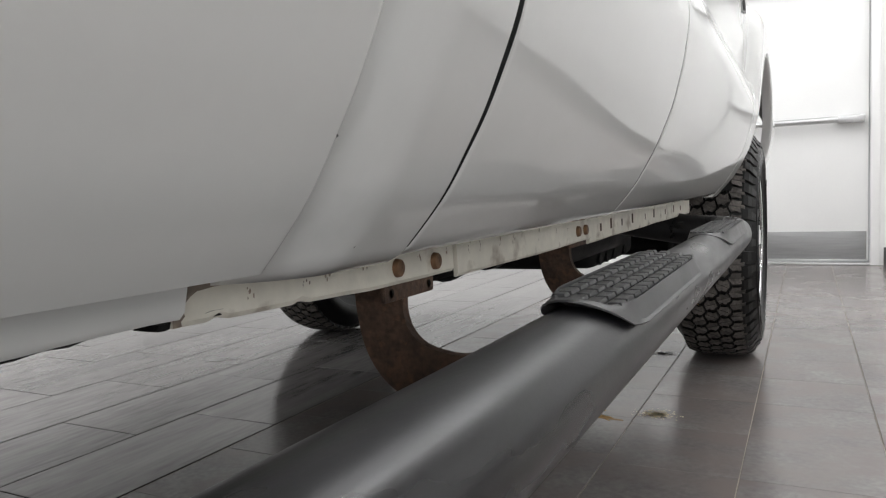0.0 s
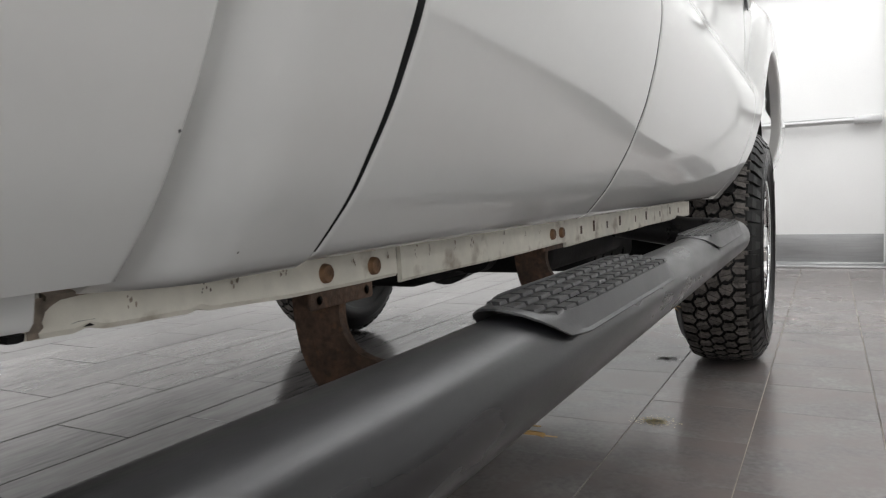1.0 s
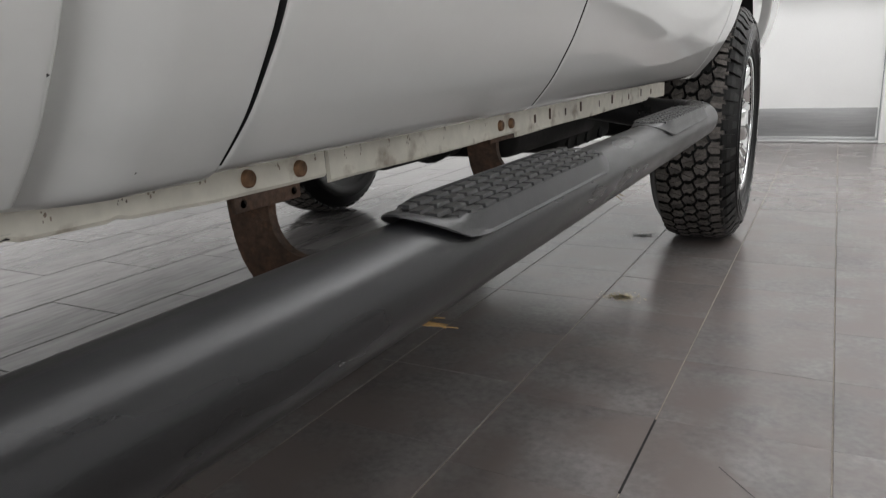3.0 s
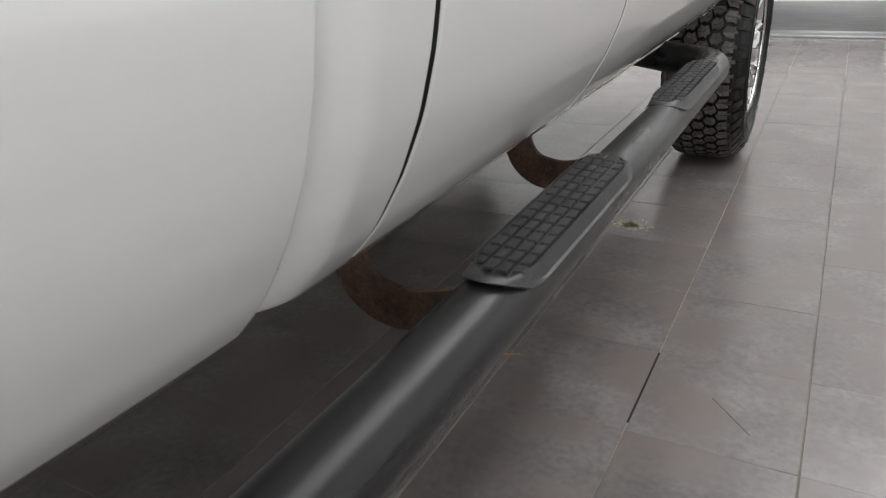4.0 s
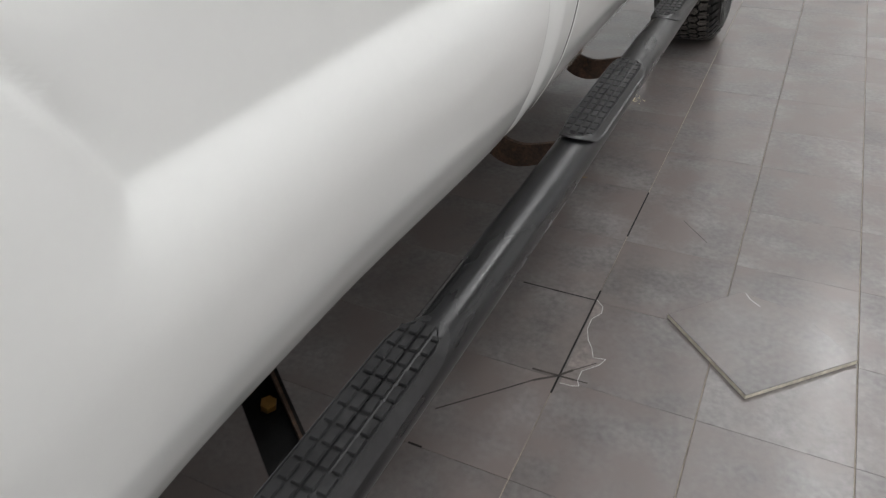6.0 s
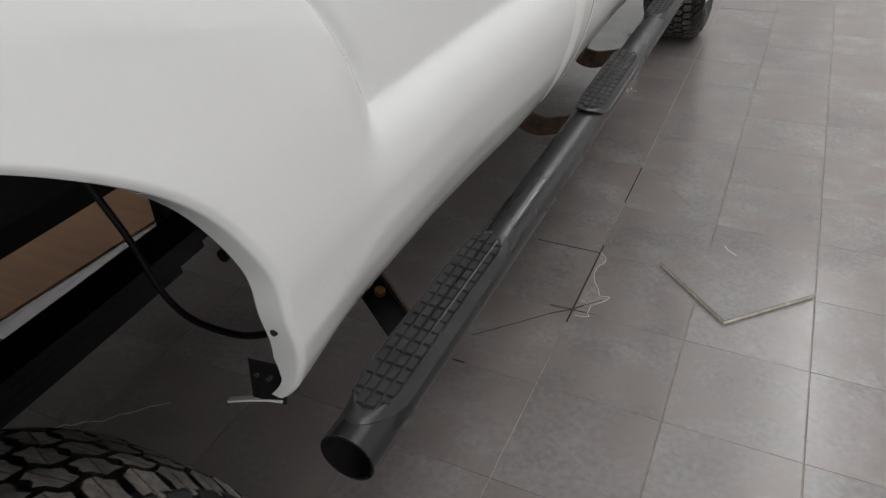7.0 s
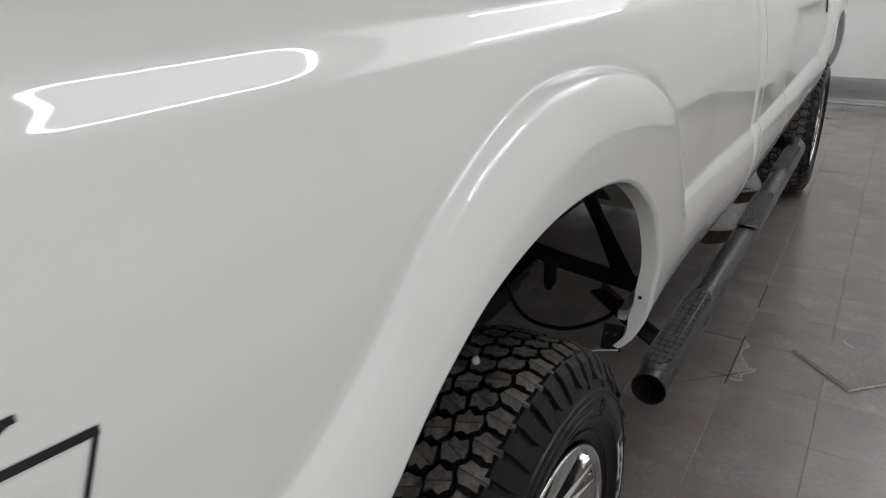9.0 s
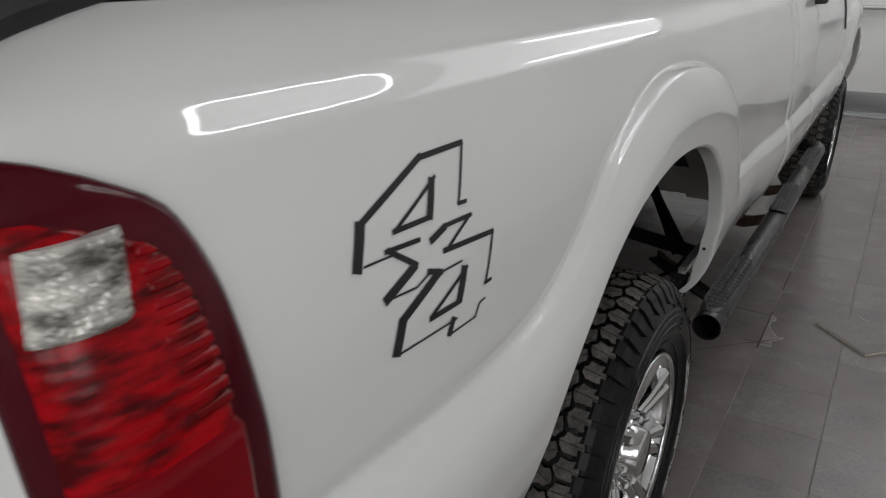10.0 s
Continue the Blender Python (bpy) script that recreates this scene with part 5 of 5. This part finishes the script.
clear = on_flank("clear_lens", np.linspace(1.270, 1.329, 28), lambda z: -3.363 + 0.14 * (z - 1.285), lambda z: -3.3035 + 0.20 * (z - 1.263), 0.0095, 0.0125, CLEAR_LENS, lamp_body, "clear reversing lens")

rng = random.Random(21)
for v in clear.data.vertices:
    v.co.x += rng.uniform(-0.0008, 0.0008)
for f in clear.data.polygons:
    f.use_smooth = False

A = 0.001
STROKES = [  # width, then corners as (y, z) in millimetres
    (6, (-2875, 1297), (-2955, 1297)), (7, (-2951, 1298), (-3055, 1258)), (13.5, (-3056, 1257), (-3070, 1221)), (2.2, (-3061, 1220), (-3023, 1218)), (4, (-2875, 1297), (-2904, 1237)), (4.5, (-2904, 1237), (-2889, 1236)),
    (4, (-3012, 1239), (-2935, 1274)), (11, (-2942, 1271), (-2956, 1238)), (5.5, (-3014, 1239), (-2956, 1237)),
    (5, (-3030, 1224), (-2978, 1220)), (6.5, (-3026, 1224), (-2988, 1197)), (10, (-2991, 1197), (-3040, 1179)), (2.2, (-3031, 1178), (-2993, 1175), (-2970, 1182)),
    (8, (-2960, 1213), (-2934, 1220)), (5, (-2936, 1221), (-2883, 1219)), (4, (-2886, 1219), (-2935, 1196)), (6, (-2941, 1196), (-2844, 1188)), (4, (-2844, 1188), (-2871, 1133)), (4.5, (-2872, 1134), (-2858, 1134)),
    (6.5, (-2972, 1184), (-2950, 1176)), (10, (-2956, 1177), (-3021, 1151)), (13.5, (-3022, 1149), (-3034, 1121)), (2.2, (-2950, 1176), (-2912, 1175)), (2.2, (-3031, 1118), (-2930, 1114)),
    (4.5, (-2978, 1135), (-2904, 1166)), (12, (-2910, 1165), (-2924, 1135)), (6.5, (-2978, 1134), (-2922, 1132)), (9, (-2937, 1116), (-2946, 1102)), (2.2, (-2949, 1101), (-2894, 1100)), (3, (-2894, 1100), (-2885, 1113)), (2.2, (-2885, 1114), (-2872, 1115))]
decal = None
for width, *corners in STROKES:
    bm = bmesh.new()
    for (ya, za), (yb, zb) in zip(corners, corners[1:]):
        a, b = np.array((-2877 + (ya + 2875) * 1.035, za)) * A, np.array((-2877 + (yb + 2875) * 1.035, zb)) * A
        d = (b - a) / np.hypot(*(b - a))
        nrm = np.array((-d[1], d[0])) * width * A / 2
        a, b = a - d * width * A * 0.30, b + d * width * A * 0.30
        n = 6
        prev = None
        for k in range(n + 1):
            q = a + (b - a) * k / n
            pair = []
            for sgn in (-1, 1):
                y, z = q + sgn * nrm
                pair.append(bm.verts.new((float(flank(y, z)) + 0.0012, y, z)))
            if prev:
                bm.faces.new((prev[0], prev[1], pair[1], pair[0]))
            prev = pair
    if decal is None:
        decal = part("drive_decal", bm, BLACK, truck, "black outlined vinyl decal reading 4x4")
    else:
        part("stroke", bm, BLACK, decal)

for y in (0.0, 1.05):
    bm = bmesh.new()
    sweep(bm, [(float(flank(y + u, 1.335)) + 0.035 * math.sin(math.pi * k / 10), y + u, 1.335) for k, u in enumerate(np.linspace(-0.12, 0.04, 11))], oval(0.010, 0.016, 12))
    part("door_handle", bm, CAP, truck, "black door pull")

# ---- tiles and loose things on the floor ----
PITCH_X, PITCH_Y, LINE_X, LINE_Y = 0.2985, 0.2985, 1.0885, 0.292


def tile_mesh(w, h, mat):
    c = 0.0007
    v = []
    for inset, z in ((0, -0.006), (0, -c), (c, 0.0)):
        v += [(inset, inset, z), (w - inset, inset, z), (w - inset, h - inset, z), (inset, h - inset, z)]
    f = [(8, 9, 10, 11)]
    for a in (0, 4):
        f += [(a + k, a + (k + 1) % 4, a + 4 + (k + 1) % 4, a + 4 + k) for k in range(4)]
    me = bpy.data.meshes.new("tile")
    me.from_pydata(v, [], f)
    me.materials.append(mat)
    return me, v, f


PLANK_LONG, PLANK_EDGE = 0.6135, LINE_X - PITCH_X
# right edge, width and first joint of each column of planks
columns = [(-0.155 - 0.322 * k, 0.322, (0.533, 0.322, 0.727, 0.512, 0.927)[k % 5]) for k in range(18)]
strips = [(PLANK_EDGE + i * PITCH_X, PITCH_X, PITCH_Y, LINE_Y, False) for i in range(13)] + [(PLANK_EDGE - 0.3138 * (k + 1), 0.3138, PITCH_Y, LINE_Y + 0.044, False) for k in range(3)] + [(x - w, w, PLANK_LONG, first, True) for x, w, first in columns]
shapes = {}
rest_v, rest_f, plank_v, plank_f, near = [], [], [], [], 0
rng = random.Random(11)
for x, wide, size, first, long in strips:
    if x < X0 or x + wide > X1 + 0.3:
        continue
    key = wide
    if key not in shapes:
        shapes[key] = tile_mesh(wide - 0.0056, PLANK_LONG - 0.0046, PLANK) if long else tile_mesh(wide - 0.0028, PITCH_Y - 0.0005, TILE)
    me, tile_v, tile_f = shapes[key]
    x += 0.0028 if long else 0.0017
    j = int((Y0 - first) / size) - 1
    while True:
        y = first + j * size + (0.0023 if long else 0.00025)
        j += 1
        if y > Y1 - 0.1:
            break
        if y < Y0 - size:
            continue
        tilt = rng.uniform(-0.0004, 0.0004)
        if -1.5 < x < 2.0 and -1.9 < y < 2.6 and near < 298:
            t = new("tile", me)
            t.parent, t.location = floor, (x, y, tilt)
            near += 1
        else:
            vs, fs = (plank_v, plank_f) if long else (rest_v, rest_f)
            b = len(vs)
            vs += [(px + x, py + y, pz + tilt) for px, py, pz in tile_v]
            fs += [tuple(b + q for q in f) for f in tile_f]
stuff("plank_tiling", plank_v, plank_f, PLANK, floor, "streaky grey plank tiles further off")
stuff("tiling", rest_v, rest_f, TILE, floor, "grey stone-look floor tiles further off")

# joints that have lost their grout, chipped edges and scratches
bm = bmesh.new()
for y0, y1 in ((0.02, 0.285), (-0.65, -0.258)):
    box(bm, 1.0868, 1.0912, y0, y1, -0.002, 0.0006)
box(bm, 0.893, 1.094, -0.3030, -0.2995, -0.002, 0.0006)
box(bm, 0.868, 0.899, -0.9025, -0.8985, -0.002, 0.0006)
tagged(part("open_joint", bm, DARK_JOINT, floor), "black joints that have lost their grout")
bm = bmesh.new()


def scratch(bm, pts, w, z=0.0009):
    for a, b in zip(pts, pts[1:]):
        a, b = Vector((*a, z)), Vector((*b, z))
        s = (b - a).cross(Vector((0, 0, 1))).normalized() * w / 2
        bm.faces.new([bm.verts.new(p) for p in (a - s, b - s, b + s, a + s)])


scratch(bm, [(0.878, -0.797), (0.972, -0.702), (1.040, -0.632)], 0.0038)
scratch(bm, [(1.040, -0.632), (1.085, -0.597), (1.112, -0.566)], 0.0060)
scratch(bm, [(1.112, -0.566), (1.155, -0.522)], 0.0028)
scratch(bm, [(1.026, -0.597), (1.122, -0.5945)], 0.0058)
scratch(bm, [(1.122, -0.5945), (1.154, -0.592)], 0.0030)
scratch(bm, [(1.22, 0.16), (1.30, 0.07)], 0.0022)
tagged(part("scratch", bm, CRACK, floor), "dark scratches and cracks across the tiles")
bm = bmesh.new()
CHIPPED = [(1.091, -0.299), (1.112, -0.320), (1.116, -0.346), (1.100, -0.376), (1.101, -0.417), (1.114, -0.454), (1.130, -0.478), (1.142, -0.508), (1.170, -0.502), (1.162, -0.525), (1.131, -0.561), (1.131, -0.593), (1.139, -0.608), (1.124, -0.614), (1.097, -0.616)]
scratch(bm, CHIPPED, 0.0022)
scratch(bm, [(1.428, -0.142), (1.440, -0.163), (1.466, -0.183)], 0.003, 0.0132)
scratch(bm, [(0.102, -1.479), (0.122, -1.456), (0.135, -1.455), (0.160, -1.430), (0.196, -1.414), (0.218, -1.380), (0.235, -1.370), (0.265, -1.335), (0.304, -1.304)], 0.0032)
tagged(part("chip", bm, SCUFF, floor), "pale chipped tile edges")

bm = bmesh.new()
bm.faces.new([bm.verts.new((x, y, 0.0006)) for x, y in CHIPPED])
tagged(part("floor_stain", bm, BROWN_STAIN, floor, smooth=False), "brown stain round a chipped tile edge")

loose = new("loose_tile")
tagged(loose, "loose square grey tile lying askew on the floor", "tile")
loose.matrix_basis = pose(1.472, -0.503, 0.0, 0, 0, 45)
bm = bmesh.new()
cut = [(0, 0), (0.297, 0), (0.297, 0.19), (0.215, 0.297), (0.0, 0.290)]
low = [bm.verts.new((x, y, 0.001)) for x, y in cut]
top = [bm.verts.new((x, y, 0.0115)) for x, y in cut]
bm.faces.new(low[::-1])
for k in range(5):
    bm.faces.new((low[k], low[(k + 1) % 5], top[(k + 1) % 5], top[k]))
part("tile_body", bm, TILE_EDGE, loose, "pale raw tile edge", smooth=False)
bm = bmesh.new()
a = [bm.verts.new((x, y, 0.0115)) for x, y in cut]
b = [bm.verts.new((x + (0.0015 if x < 0.1 else -0.0015), y + (0.0015 if y < 0.1 else -0.0015), 0.0126)) for x, y in cut]
bm.faces.new(b)
for k in range(5):
    bm.faces.new((a[k], a[(k + 1) % 5], b[(k + 1) % 5], b[k]))
part("glazed_face", bm, TILE, loose, smooth=False)

bm = bmesh.new()
outline = [(-0.307, -0.20), (-0.43, -2.35), (-1.35, -2.2), (-0.98, -0.15)]
for z in (0.001, 0.006):
    bm.faces.new([bm.verts.new((x, y, z)) for x, y in (outline if z > 0.003 else outline[::-1])])
bmesh.ops.bridge_loops(bm, edges=bm.edges[:])
tagged(part("cardboard_sheet", bm, CARD), "flat brown cardboard sheet lying under the truck", "cardboard")


def straw_wisp(x, y, z, seed):
    rng = random.Random(seed)
    bm = bmesh.new()
    for _ in range(6):
        p = Vector((x + rng.uniform(-0.006, 0.006), y + rng.uniform(-0.012, 0.012), z))
        d = Vector((rng.uniform(-0.02, 0.03), rng.uniform(0.015, 0.04), rng.uniform(-0.014, 0.002)))
        rod(bm, p, p + d * 0.7, 0.0009, 0.0004, 5)
    ob = part("straw", bm, STRAW, step, "wisp of dry straw caught under the bar")
    return ob


straw_wisp(1.075, -0.545, 0.484, 1)
straw_wisp(1.07, 0.02, 0.482, 2)
rng = random.Random(5)
for cx, cy, n, spread, mat, name, label in ((0.843, 0.985, 300, 0.026, SPILL, "dust_smear", "pale yellowish dust smear on a tile"), (0.73, 1.74, 170, 0.035, SCUFF, "scuff_mark", "pale wet scuff on the tiles")):
    bm = bmesh.new()
    for _ in range(n):
        a, r = rng.uniform(0, 6.283), abs(rng.gauss(0, 1)) * spread
        s = rng.uniform(0.0015, 0.005) * (1.2 - min(1, r / (3 * spread)))
        x, y = cx + r * math.cos(a) * 1.2, cy + r * math.sin(a)
        k = [bm.verts.new((x + s * math.cos(q) * rng.uniform(0.6, 1.3), y + s * math.sin(q) * rng.uniform(0.6, 1.3), 0.0012)) for q in (0, 1.05, 2.1, 3.14, 4.2, 5.2)]
        bm.faces.new(k)
    tagged(part(name, bm, mat, floor, smooth=False), label)

bm = bmesh.new()
for cx, cy, r, seed in ((-0.97, 1.12, 0.040, 1), (-0.90, 1.17, 0.020, 5), (-0.83, 1.09, 0.014, 9)):
    ring = []
    for k in range(22):
        a = 2 * math.pi * k / 22
        q = r * (1 + 0.35 * noise.noise((math.cos(a) * 1.6 + seed, math.sin(a) * 1.6, 0.4)))
        ring.append(bm.verts.new((cx + q * 1.5 * math.cos(a), cy + q * math.sin(a), 0.0010)))
    bm.faces.new(ring)
tagged(part("wet_patch", bm, WATER, floor, smooth=False), "small wet patch drying on a plank tile")

# dark vent on the front wing
bm = bmesh.new()
rows = []
for z in np.linspace(1.13, 1.33, 14):
    y = 1.215 + 0.10 * (z - 1.075)
    rows.append([bm.verts.new((float(flank(y + u, z)) + h, y + u, z)) for u, h in ((-0.024, 0.001), (-0.016, 0.006), (0.012, 0.006), (0.02, 0.001))])
for a, b in zip(rows, rows[1:]):
    for k in range(3):
        bm.faces.new((a[k], a[k + 1], b[k + 1], b[k]))
part("wing_vent", bm, BLACK, truck, "black slotted wing vent")

bm = bmesh.new()
bmesh.ops.create_icosphere(bm, subdivisions=2, radius=0.008, matrix=pose(0.905, -2.155, 0.8355))
for v in bm.verts:
    v.co += Vector((0.002, 0.003, 0.0015)) * noise.noise(v.co * 130)
tagged(part("pebble", bm, SCUFF), "small pale pebble lodged in the tyre tread", "pebble")

# small chips and a scratch in the white paint
def paint_chip(y, z, r, name="paint_chip"):
    bm = bmesh.new()
    n = 7
    ring = []
    for k in range(n):
        a = 2 * math.pi * k / n
        q = r * rng.uniform(0.6, 1.3)
        yy, zz = y + q * math.cos(a), z + q * math.sin(a)
        ring.append(bm.verts.new((float(flank(yy, zz)) + 0.0004, yy, zz)))
    bm.faces.new(ring)
    part(name, bm, CASTING, truck, smooth=False)


for y, z, r in ((-0.787, 0.678, 0.0008), (-0.716, 0.622, 0.0007), (-1.90, 1.245, 0.0012)):
    paint_chip(y, z, r)
